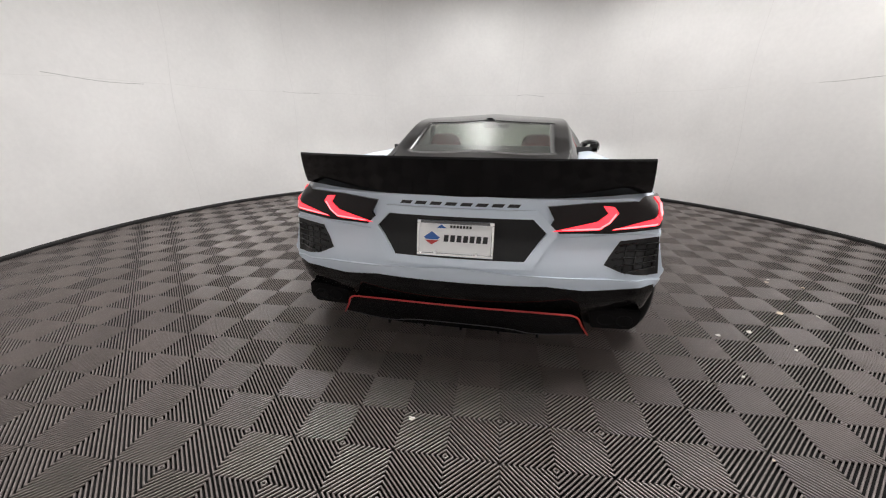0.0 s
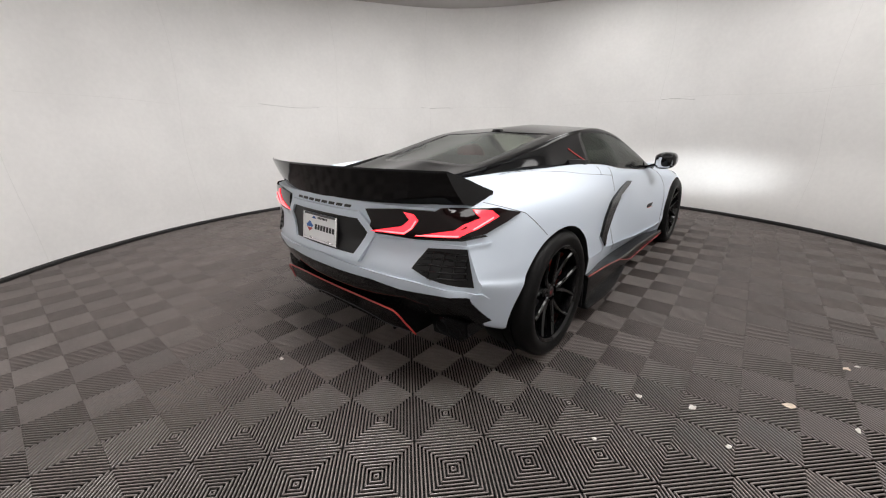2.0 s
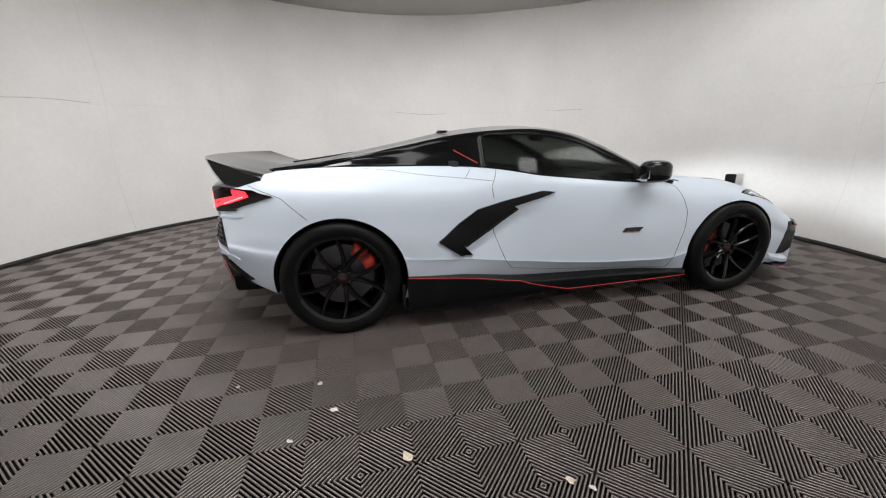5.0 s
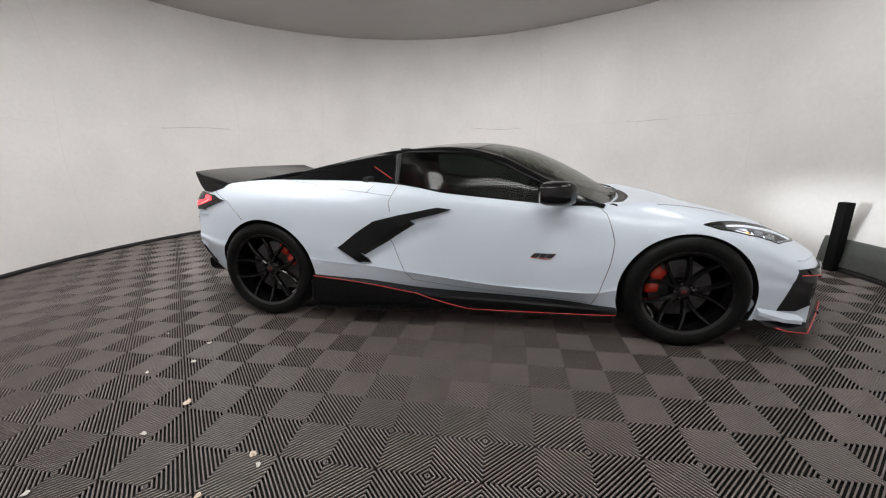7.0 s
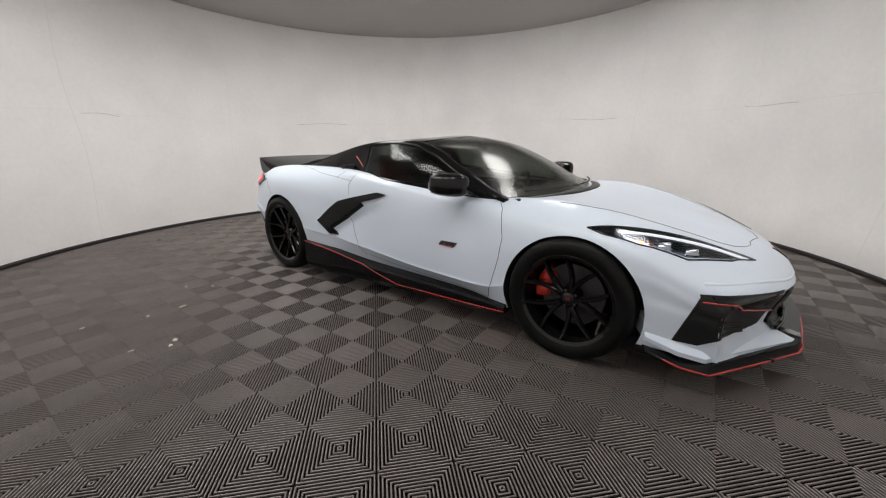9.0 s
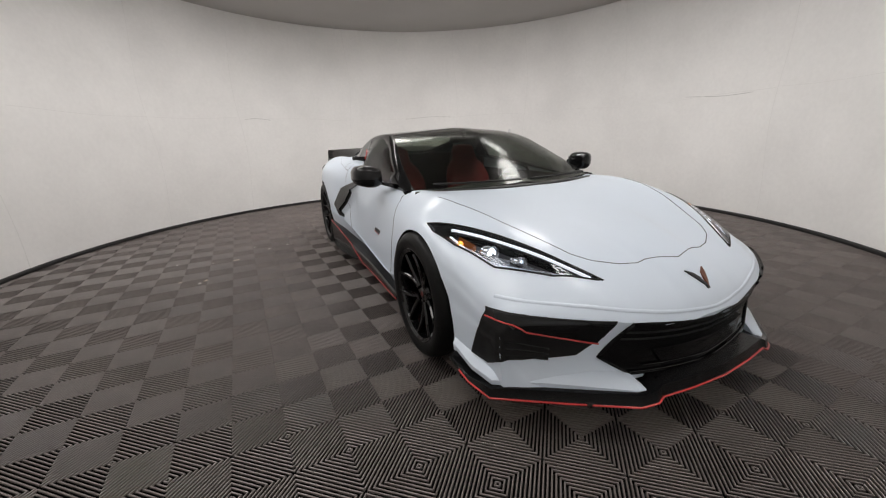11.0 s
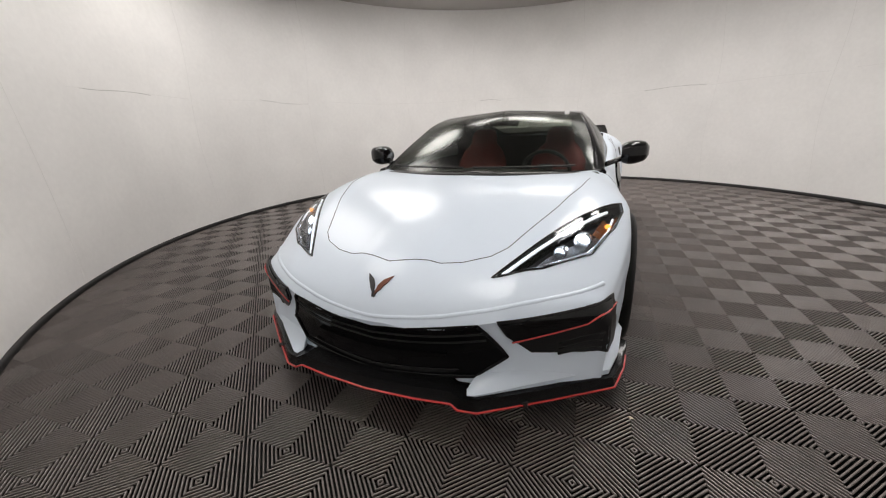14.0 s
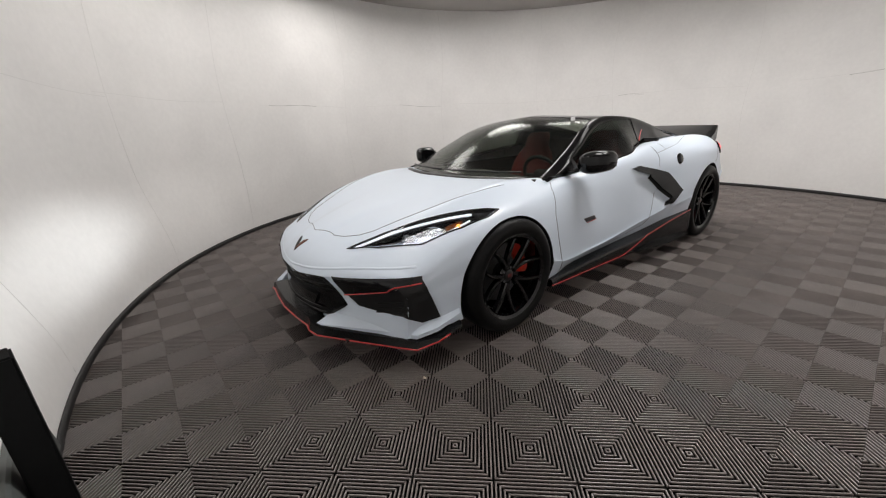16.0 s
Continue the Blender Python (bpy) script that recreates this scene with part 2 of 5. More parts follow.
# ---- the car ----
WHITE = material("cool_white_paint", (0.67, 0.745, 0.84), 0.45, coat=0.4, spread=0.012, scale=30)
WHITE.node_tree.nodes["Principled BSDF"].inputs["Coat Roughness"].default_value = 0.14
ROOF = material("gloss_black_roof", (0.006, 0.006, 0.0065), 0.10, spread=0.1, scale=50, spec=0.16)
BLACK = material("gloss_black", (0.006, 0.006, 0.0065), 0.08, coat=0.0, spread=0.1, scale=50, spec=0.32)
BLADE = material("gloss_black_blade", (0.007, 0.007, 0.0075), 0.2, spread=0.1, scale=50, spec=0.22)
CARBON = material("carbon_weave", (0.006, 0.006, 0.0065), 0.22, coat=0.05, grain=0.5, scale=420, bump=0.02, spec=0.25)
MATTE = material("matte_black_plastic", (0.009, 0.009, 0.0095), 0.42, spec=0.35, grain=0.25, scale=220, bump=0.05)
DARK = material("wheel_well_black", (0.006, 0.006, 0.006), 0.85, spread=0.2, scale=30)
GRILLE = material("grille_black", (0.005, 0.005, 0.0055), 0.12, spread=0.1, scale=50, spec=0.16)
GAP = material("panel_gap", (0.05, 0.05, 0.055), 0.8)
RED = material("red_pinstripe", (0.52, 0.03, 0.028), 0.35, coat=0.5)
HUBRED = material("hub_badge_red", (0.10, 0.012, 0.012), 0.4)
CALIPER = material("red_brake_caliper", (0.68, 0.04, 0.02), 0.3, coat=0.6, spread=0.1)
TYRE = material("tyre_rubber", (0.006, 0.006, 0.006), 0.42, spec=0.14, spread=0.25, grain=0.2, scale=90, bump=0.1)
RIM = material("gloss_black_alloy", (0.004, 0.004, 0.0045), 0.08, coat=0.0, spec=0.45)
REFLECTOR = material("lamp_reflector", (0.42, 0.44, 0.47), 0.22, metal=0.8, grain=0.3, scale=60)
BEZEL = material("lamp_bezel", (0.14, 0.145, 0.155), 0.28, metal=0.6, grain=0.2, scale=80)
STEEL = material("brake_steel", (0.12, 0.12, 0.125), 0.4, metal=1.0, grain=0.2, scale=150)
BRONZE = material("bronze_flag", (0.17, 0.065, 0.04), 0.35, metal=0.6)
CHROME = material("polished_chrome", (0.75, 0.75, 0.76), 0.12, metal=1.0)
LEATHER = material("red_leather", (0.24, 0.016, 0.013), 0.5, spread=0.12, grain=0.08, scale=180, bump=0.15)
CABIN = material("cabin_black", (0.016, 0.015, 0.015), 0.65, spread=0.15, scale=60, bump=0.1)
SHIELD = glass("windshield_glass", (0.90, 0.93, 0.87), 0.74, 0.16)
REARGLASS = glass("rear_glass", (0.92, 0.96, 0.92), 0.95, 0.28)
WINDOW = glass("side_window_glass", (0.80, 0.86, 0.82), 0.42, 0.12)
LENS = glass("headlight_lens", (0.95, 0.97, 1.0), 0.9)
TAILRED = material("tail_light_red", (0.6, 0.01, 0.012), 0.2, coat=1.0, emit=(1.0, 0.03, 0.05), power=1.9)
TAILCORE = material("tail_light_core", (0.9, 0.3, 0.3), 0.2, emit=(1.0, 0.14, 0.16), power=2.4)
SMOKED = material("smoked_red_lens", (0.006, 0.002, 0.002), 0.08, spec=0.25)
DRL = material("daytime_light", (0.9, 0.9, 0.9), 0.3, emit=(0.95, 0.98, 1.0), power=1.15)
BEAM = material("headlight_projector", (0.9, 0.9, 0.95), 0.1, emit=(0.9, 0.96, 1.0), power=14.0)
BEAMLOW = material("headlight_low_projector", (0.8, 0.85, 0.95), 0.1, emit=(0.85, 0.93, 1.0), power=3.0)
AMBER = material("amber_marker", (0.20, 0.055, 0.008), 0.2, spread=0.1)
AMBERLIT = material("amber_bulb", (0.8, 0.3, 0.05), 0.2, emit=(1.0, 0.36, 0.05), power=2.6)
PLATE = material("plate_white", (0.9, 0.9, 0.9), 0.35)
PLATEBLUE = material("plate_blue", (0.03, 0.12, 0.4), 0.4)
INK = material("plate_ink", (0.02, 0.02, 0.022), 0.5)

car = tagged(new("sports_car"), "white mid-engine sports car with black roof, black wheels, red pinstripes", "car")

# lines of the body, by the distance ahead of the wheelbase's middle
top_z = spline((-2.14, 0.887), (-1.9, 0.93), (-1.5, 0.95), (-1.0, 0.92), (-0.4, 0.88), (0.3, 0.83), (0.9, 0.825), (1.2, 0.815), (1.5, 0.765), (1.8, 0.695), (2.05, 0.62), (2.2, 0.548), (2.29, 0.47), (2.33, 0.388))
crest_x = spline((-2.14, 0.68), (-1.8, 0.74), (-1.3, 0.735), (-0.8, 0.74), (-0.4, 0.79), (0.2, 0.80), (0.8, 0.77), (1.1, 0.72), (1.45, 0.70), (1.8, 0.66), (2.1, 0.60), (2.33, 0.55))
crest_z = spline((-2.14, 0.875), (-1.95, 0.905), (-1.8, 0.932), (-1.3, 0.975), (-0.8, 0.955), (-0.4, 0.925), (-0.1, 0.88), (0.25, 0.845), (0.65, 0.81), (0.95, 0.81), (1.2, 0.815), (1.45, 0.785), (1.75, 0.72), (2.0, 0.64), (2.2, 0.555), (2.29, 0.50), (2.33, 0.44))
should_x = spline((-2.14, 0.775), (-1.8, 0.86), (-1.3, 0.915), (-0.9, 0.90), (-0.6, 0.88), (-0.3, 0.860), (0.0, 0.855), (0.6, 0.855), (1.0, 0.865), (1.36, 0.89), (1.8, 0.87), (2.1, 0.83), (2.33, 0.79))
should_z = spline((-2.14, 0.81), (-1.8, 0.83), (-1.3, 0.85), (-0.9, 0.84), (-0.5, 0.80), (0.0, 0.77), (0.6, 0.735), (1.0, 0.72), (1.36, 0.715), (1.8, 0.64), (2.1, 0.545), (2.29, 0.48), (2.33, 0.43))
mid_x = spline((-2.14, 0.835), (-1.8, 0.90), (-1.3, 0.95), (-0.95, 0.94), (-0.65, 0.905), (-0.25, 0.867), (0.3, 0.88), (0.8, 0.90), (1.1, 0.92), (1.36, 0.94), (1.7, 0.925), (2.0, 0.89), (2.33, 0.845))
mid_z = spline((-2.14, 0.63), (-1.3, 0.63), (-0.75, 0.60), (-0.3, 0.50), (0.4, 0.46), (0.85, 0.54), (1.36, 0.57), (1.9, 0.53), (2.29, 0.42), (2.33, 0.40))
low_x = spline((-2.14, 0.86), (-1.8, 0.915), (-1.3, 0.95), (-0.95, 0.945), (-0.6, 0.914), (-0.2, 0.874), (0.4, 0.886), (0.85, 0.915), (1.0, 0.922), (1.36, 0.94), (1.7, 0.925), (2.0, 0.895), (2.33, 0.85))
low_z = spline((-2.14, 0.55), (-1.9, 0.49), (-1.3, 0.42), (-0.9, 0.418), (-0.6, 0.392), (-0.27, 0.347), (0.2, 0.302), (0.5, 0.291), (0.9, 0.298), (1.36, 0.38), (1.9, 0.36), (2.33, 0.33))
foot_x = spline((-2.14, 0.80), (-1.7, 0.88), (-1.3, 0.93), (-0.95, 0.91), (-0.6, 0.855), (-0.2, 0.795), (0.3, 0.79), (0.7, 0.815), (0.92, 0.875), (1.36, 0.92), (1.9, 0.89), (2.33, 0.84))
foot_z = spline((-2.14, 0.465), (-2.07, 0.39), (-1.95, 0.318), (-1.72, 0.245), (-1.0, 0.19), (1.0, 0.18), (1.8, 0.18), (2.33, 0.165))


def tuck(y):
    """How far the cabin's foot stands inside the body's crest."""
    u = min(1.0, max(0.0, (-0.02 - y) / 0.56))
    return 0.105 * u * u * (3 - 2 * u) + 0.16 * max(0.0, -0.9 - y)


def sweep(y, x):
    """How far a section bends back (nose) or forward (tail) away from the middle."""
    x = min(abs(x), 1.0) ** 2.2
    if y > 1.3:
        return -0.43 * min(1.0, (y - 1.3) / 0.95) ** 1.5 * x
    if y < -1.3:
        return 0.26 * min(1.0, (-1.3 - y) / 0.84) ** 1.5 * x
    return 0.0


def smooth_line(points, each):
    """A Catmull-Rom line through the points, each span cut in so many."""
    pts = [Vector(p) for p in points]
    pts = [2 * pts[0] - pts[1], *pts, 2 * pts[-1] - pts[-2]]
    out = []
    for i in range(1, len(pts) - 2):
        a, b, c, d = pts[i - 1:i + 3]
        for k in range(each):
            u = k / each
            out.append(0.5 * (2 * b + (c - a) * u + (2 * a - 5 * b + 4 * c - d) * u * u + (3 * b - a - 3 * c + d) * u ** 3))
    out.append(pts[-2])
    return out


blade_z = spline((-0.72, 0.44), (-0.635, 0.495), (-0.47, 0.587), (-0.40, 0.634), (-0.28, 0.70), (-0.107, 0.756), (0.0, 0.782))


def body_section(y):
    """Right half of a section, from the middle of the top to the foot, as (x, z)."""
    cx, cz, tz = crest_x(y), crest_z(y) - 0.02 * math.exp(-((y + 1.2) / 0.35) ** 2), top_z(y)
    line = [(0, tz), (0.30, tz + (cz - tz) * 0.30 - 0.004), (cx * 0.80, tz + (cz - tz) * 0.80), (cx, cz), (should_x(y), should_z(y)),
            (mid_x(y), mid_z(y)), None, (low_x(y), low_z(y)), (foot_x(y), foot_z(y))]
    # the sill breaks sharply under the doors
    near = 0.45 - 0.39 * ease((1.12 - abs(y)) / 0.25)
    line[6] = tuple(q + (p - q) * near for p, q in zip(line[5], line[7]))
    half = smooth_line([Vector((x, z)) for x, z in line], 9)
    if y > 1.6:
        for p in half:
            p[1] += 0.009 * ease((y - 1.6) / 0.35) * (1 - ease((abs(p[0]) - 0.165 + 0.17 * (y - 2.0) + 0.03) / 0.05))
    # the door runs in behind the blade of the side intake
    if -0.72 < y < 0.0:
        deep = 0.045 * ease((-0.02 - y) / 0.2) * ease((y + 0.72) / 0.12)
        for p in half[28:]:
            under = 0.8 * (blade_z(y) - p[1])
            p[0] -= deep * ease((under - 0.03) / 0.03) * math.exp(-max(under, 0.0) / 0.08)
    return half


def ring_of(y):
    """A closed section and the number of points on its right upper half."""
    half = body_section(y)
    n, ic = len(half), 27
    zf, fx, cx = half[-1][1], half[-1][0], half[27][0]
    under = [Vector((half[i][0] if i <= ic else cx + (fx - 0.02 - cx) * (i - ic) / (n - 1 - ic), zf - 0.012)) for i in range(n)]
    right = half + under[:0:-1]
    full = right + [Vector((0, zf - 0.012))] + [Vector((-p[0], p[1])) for p in right[:0:-1]]
    return [Vector((p[0], y + sweep(y, p[0]), p[1])) for p in full], n


def loft(bm, rings, closed=True):
    """Skin a row of rings."""
    rows = [[bm.verts.new(p) for p in ring] for ring in rings]
    for one, two in zip(rows, rows[1:]):
        for i in range(len(one) if closed else len(one) - 1):
            j = (i + 1) % len(one)
            bm.faces.new((one[i], one[j], two[j], two[i]))
    return rows


def end_face(bm, row, n, depth, bow):
    """Close an end of the body from its top edge down to its bottom edge, bowed lengthwise."""
    size, cols = len(row), []
    for i in range(-(n - 1), n):
        a, b = row[i % size], row[(2 * n - 1 - i) % size if i >= 0 else (-(2 * n - 1) - i) % size]
        col = [a]
        for k in range(1, depth):
            u = k / depth
            fade = max(0.0, 1 - (abs(i) / (n - 1)) ** 4)
            col.append(bm.verts.new(a.co.lerp(b.co, u) + Vector((0, bow(u) * fade, 0))))
        cols.append(col + [b])
    for one, two in zip(cols, cols[1:]):
        for p, q, r, t in zip(one, two, two[1:], one[1:]):
            quad = []
            for v in (p, q, r, t):
                if v not in quad:
                    quad.append(v)
            if len(quad) > 2:
                bm.faces.new(quad)


stations = []
y = -2.14
while y < 2.331:
    stations.append(min(y, 2.33))
    y += 0.02 if (y > 1.9 or y < -1.9) else 0.026
rings = [ring_of(y)[0] for y in stations]
half_count = ring_of(0.0)[1]
bm = bmesh.new()
rows = loft(bm, rings)
end_face(bm, rows[0], half_count, 10, lambda u: -0.03 * math.sin(math.pi * max(0.0, u - 0.45) / 0.55))
end_face(bm, rows[-1], half_count, 10, lambda u: -0.035 * math.sin(math.pi * u))
bmesh.ops.remove_doubles(bm, verts=bm.verts, dist=1e-5)
bmesh.ops.recalc_face_normals(bm, faces=bm.faces)
solid = mesh_of("solid", bm, [WHITE, DARK])
from mathutils.bvhtree import BVHTree
bm = bmesh.new()
bm.from_mesh(solid)
SKIN = BVHTree.FromBMesh(bm)
bm.free()

def edge_gap(outline, x, y):
    """How far a point lies inside a convex or bent outline; negative outside it."""
    best, inside = 9.0, False
    for (ax, ay), (bx, by) in zip(outline, outline[1:] + outline[:1]):
        u = max(0.0, min(1.0, ((x - ax) * (bx - ax) + (y - ay) * (by - ay)) / ((bx - ax) ** 2 + (by - ay) ** 2)))
        best = min(best, math.hypot(x - ax - u * (bx - ax), y - ay - u * (by - ay)))
        if (ay > y) != (by > y) and x < ax + (y - ay) / (by - ay) * (bx - ax):
            inside = not inside
    return best if inside else -best


REAR, FRONT, RWHEEL, FWHEEL = -1.361, 1.361, 0.347, 0.337
tool = bmesh.new()
for yy, zz, rr in ((REAR, 0.325, 0.383), (FRONT, 0.305, 0.372)):
    for side in (-1, 1):
        lathe(tool, [(0, 0.60), (rr, 0.60), (rr, 1.2), (0, 1.2)], pose(0, yy, zz, 0, 90 * side, 0), 64)
# the headlights sit in hollows of the wings
EYE = [(0.868, 1.42), (0.60, 1.855), (0.43, 2.118), (0.60, 2.018), (0.765, 1.855), (0.845, 1.66), (0.876, 1.50)]
for side in (-1, 1):
    prism = []
    for x, y in EYE:
        c = Vector((0.70, 1.80))
        q = Vector((x, y)) + (c - Vector((x, y))).normalized() * 0.010
        hit = SKIN.ray_cast(Vector((side * q.x, q.y, 2)), Vector((0, 0, -1)))[0]
        prism.append((tool.verts.new((side * q.x, q.y, hit.z - 0.065)), tool.verts.new((side * q.x, q.y, 0.95))))
    tool.faces.new([low for low, high in prism])
    tool.faces.new([high for low, high in prism[::-1]])
    for (a, b), (d, e) in zip(prism, prism[1:] + prism[:1]):
        tool.faces.new((a, b, e, d))
bmesh.ops.remove_doubles(tool, verts=tool.verts, dist=1e-4)
bmesh.ops.recalc_face_normals(tool, faces=tool.faces)
cut = new("cut", mesh_of("cut", tool, DARK))
body = new("body", solid)
mod = body.modifiers.new("arches", "BOOLEAN")
mod.operation, mod.object, mod.solver = "DIFFERENCE", cut, "EXACT"
bpy.context.view_layer.update()
done = bpy.data.meshes.new_from_object(body.evaluated_get(bpy.context.evaluated_depsgraph_get()))
body.modifiers.clear()
body.data = done
bpy.data.objects.remove(cut)
bm = bmesh.new()
bm.from_mesh(done)
gone = []
for f in bm.faces:
    c = f.calc_center_median()
    for yy, zz, rr in ((REAR, 0.325, 0.383), (FRONT, 0.305, 0.372)):
        if math.hypot(c.y - yy, c.z - zz) < rr - 0.001 or (abs(math.hypot(c.y - yy, c.z - zz) - rr) < 0.004 and abs(f.normal.x) < 0.2):
            f.material_index = 1
    if 1.4 < c.y < 2.13 and c.z > 0.4 and edge_gap(EYE, abs(c.x), c.y) > 0.0:
        top = SKIN.ray_cast(Vector((c.x, c.y, 2)), Vector((0, 0, -1)))[0]
        if top and c.z < top.z - 0.003:
            f.material_index = 1
    # open the cabin and the engine bay under the glass
    if f.normal.z > 0.5 and -1.58 < c.y < 1.10 - 0.38 * c.x ** 2 and abs(c.x) < crest_x(c.y) - 0.022 - tuck(c.y):
        gone.append(f)
bmesh.ops.delete(bm, geom=gone, context="FACES")
bm.to_mesh(done)
bm.free()
done.shade_smooth()
done.set_sharp_from_angle(angle=radians(38))
body.parent = car
tagged(body, "glossy cool-white painted body shell")


def skin_point(x, y, z, way, lift=0.0):
    """The point of the body that a ray meets from well outside, lifted off it."""
    way = Vector(way).normalized()
    hit, normal, _, _ = SKIN.ray_cast(Vector((x, y, z)) - way * 3, way)
    if hit is None:
        hit, normal, _, _ = SKIN.find_nearest(Vector((x, y, z)))
    if normal.dot(way) > 0:
        normal = -normal
    return hit + normal * lift, normal


def lay_out(axis, side):
    """Turns two drawing coordinates into a start point and a ray for the side, end or top of the car."""
    if axis == "x":
        return lambda a, b: ((0.6 * side, a, b), (-side, 0, 0))
    if axis == "y":
        return lambda a, b: ((a * 1.0, 1.5 * side, b), (0, -side, 0))
    return lambda a, b: ((a, b, 0.6), (0, 0, -1))


def patch(name, polys, axis, side, mat, lift, thick, parent, label="", step=0.018, flip=False, smooth=True):
    """Panels that follow the body: convex outlines drawn on the car's side, end or top, laid on its skin and given thickness."""
    place = lay_out(axis, side)
    bm = bmesh.new()
    for poly in polys:
        pts = [(-a if flip else a, b) for a, b in poly]
        area = sum(p[0] * q[1] - q[0] * p[1] for p, q in zip(pts, pts[1:] + pts[:1]))
        if area < 0:
            pts.reverse()
        lo = [min(p[k] for p in pts) for k in (0, 1)]
        hi = [max(p[k] for p in pts) for k in (0, 1)]
        nx, ny = (max(1, int((hi[k] - lo[k]) / step)) for k in (0, 1))
        one = bmesh.new()
        grid = [[one.verts.new((lo[0] + (hi[0] - lo[0]) * i / nx, lo[1] + (hi[1] - lo[1]) * j / ny, 0)) for j in range(ny + 1)] for i in range(nx + 1)]
        for i in range(nx):
            for j in range(ny):
                one.faces.new((grid[i][j], grid[i + 1][j], grid[i + 1][j + 1], grid[i][j + 1]))
        for p, q in zip(pts, pts[1:] + pts[:1]):
            normal = (q[1] - p[1], p[0] - q[0], 0)
            bmesh.ops.bisect_plane(one, geom=one.verts[:] + one.edges[:] + one.faces[:], plane_co=(*p, 0), plane_no=normal, clear_outer=True, dist=1e-5)
        made = {v: bm.verts.new(v.co) for v in one.verts}
        for f in one.faces:
            bm.faces.new([made[v] for v in f.verts])
        one.free()
    bmesh.ops.remove_doubles(bm, verts=bm.verts, dist=1e-4)
    inner = {}
    for v in bm.verts[:]:
        start, way = place(v.co.x, v.co.y)
        hit, normal = skin_point(*start, way, 0)
        v.co = hit + normal * lift
        inner[v] = bm.verts.new(hit + normal * (lift - thick))
    faces = bm.faces[:]
    rim = [e for e in bm.edges if len(e.link_faces) == 1]
    for f in faces:
        bm.faces.new([inner[v] for v in reversed(f.verts)])
    for e in rim:
        a, b = e.verts
        bm.faces.new((a, b, inner[b], inner[a]))
    bmesh.ops.recalc_face_normals(bm, faces=bm.faces)
    ob = part(name, bm, mat, parent, label, smooth)
    ob.data.set_sharp_from_angle(angle=radians(45))
    return ob


def tube(bm, pts, wide, high=None, steps=8, taper=0.0):
    """A thin rod along points, thinner towards its start by the share taper."""
    full = wide, high or wide
    rows = []
    for i, p in enumerate(pts):
        wide, high = (v * (1 - taper * (1 - ease(i / len(pts) / 0.35))) for v in full)
        a, b = pts[max(i - 1, 0)], pts[min(i + 1, len(pts) - 1)]
        along = (b - a).normalized()
        out = along.cross(Vector((0, 0, 1)))
        out = out.normalized() if out.length > 1e-3 else Vector((1, 0, 0))
        up = out.cross(along)
        rows.append([bm.verts.new(p + out * wide * math.cos(2 * math.pi * k / steps) + up * high * math.sin(2 * math.pi * k / steps)) for k in range(steps)])
    for one, two in zip(rows, rows[1:]):
        for k in range(steps):
            j = (k + 1) % steps
            bm.faces.new((one[k], one[j], two[j], two[k]))
    bm.faces.new(rows[0][::-1])
    bm.faces.new(rows[-1])


def seam(name, line, axis, side, mat, wide, parent, flip=False, lift=0.0, label="", taper=0.0):
    """A joint or thin stripe along a line drawn on the car."""
    place = lay_out(axis, side)
    pts = []
    for p, q in zip(line, line[1:]):
        n = max(1, int(math.dist(p, q) / 0.02))
        pts += [tuple(p[k] + (q[k] - p[k]) * i / n for k in (0, 1)) for i in range(n)]
    pts.append(line[-1])
    spots = []
    for a, b in pts:
        start, way = place(-a if flip else a, b)
        spots.append(skin_point(*start, way, lift)[0])
    bm = bmesh.new()
    tube(bm, spots, wide, taper=taper)
    return part(name, bm, mat, parent, label, True)


# ---- cabin: roof, pillars and glass ----
roof_z = spline((-1.78, 0.95), (-1.5, 0.985), (-1.2, 1.038), (-0.88, 1.103), (-0.56, 1.168), (-0.13, 1.208), (0.14, 1.205), (0.42, 1.16), (0.63, 1.085), (0.84, 0.98), (1.0, 0.885), (1.14, 0.815))
edge_x = spline((-1.78, 0.44), (-1.5, 0.50), (-1.0, 0.545), (-0.5, 0.575), (0.05, 0.595), (0.4, 0.65), (0.8, 0.735), (1.14, 0.775))
edge_z = spline((-1.78, 0.935), (-1.4, 0.985), (-1.0, 1.06), (-0.6, 1.13), (-0.3, 1.155), (0.05, 1.15), (0.4, 1.08), (0.8, 0.93), (1.0, 0.85), (1.14, 0.80))


def cabin_section(y):
    k = 0.38 * min(1.0, max(0.0, (y + 0.3) / 0.9))
    ex, ez, rz = edge_x(y), edge_z(y), roof_z(y)
    by = y - k * 0.6
    bx, bz = crest_x(by) - 0.005 - tuck(y), crest_z(by) - 0.014
    ez = max(ez, bz + 0.004)
    line = [(0, rz), (ex * 0.5, rz - 0.014 - 0.1 * max(0, rz - ez) ), (ex * 0.9, ez + 0.35 * (rz - ez)), (ex, ez), ((ex + bx) / 2 + 0.018 - 0.25 * tuck(y), (ez + bz) / 2 + 0.012), (bx, bz)]
    pts = smooth_line([Vector(p) for p in line], 5)
    return [Vector((p.x, y - k * p.x ** 2, p.y)) for p in pts]


ys = [-1.78 + 2.92 * i / 73 for i in range(74)]
sections = [cabin_section(y) for y in ys]


def cabin_group(yc, j):
    if j < 11 and 0.17 < yc < 1.10:
        return "windshield"
    if j < 8 and -1.40 < yc < -0.62:
        return "rear_window"
    if 16 <= j < 24 and -0.41 < yc < 0.82:
        return "side_window"
    return "hardtop"


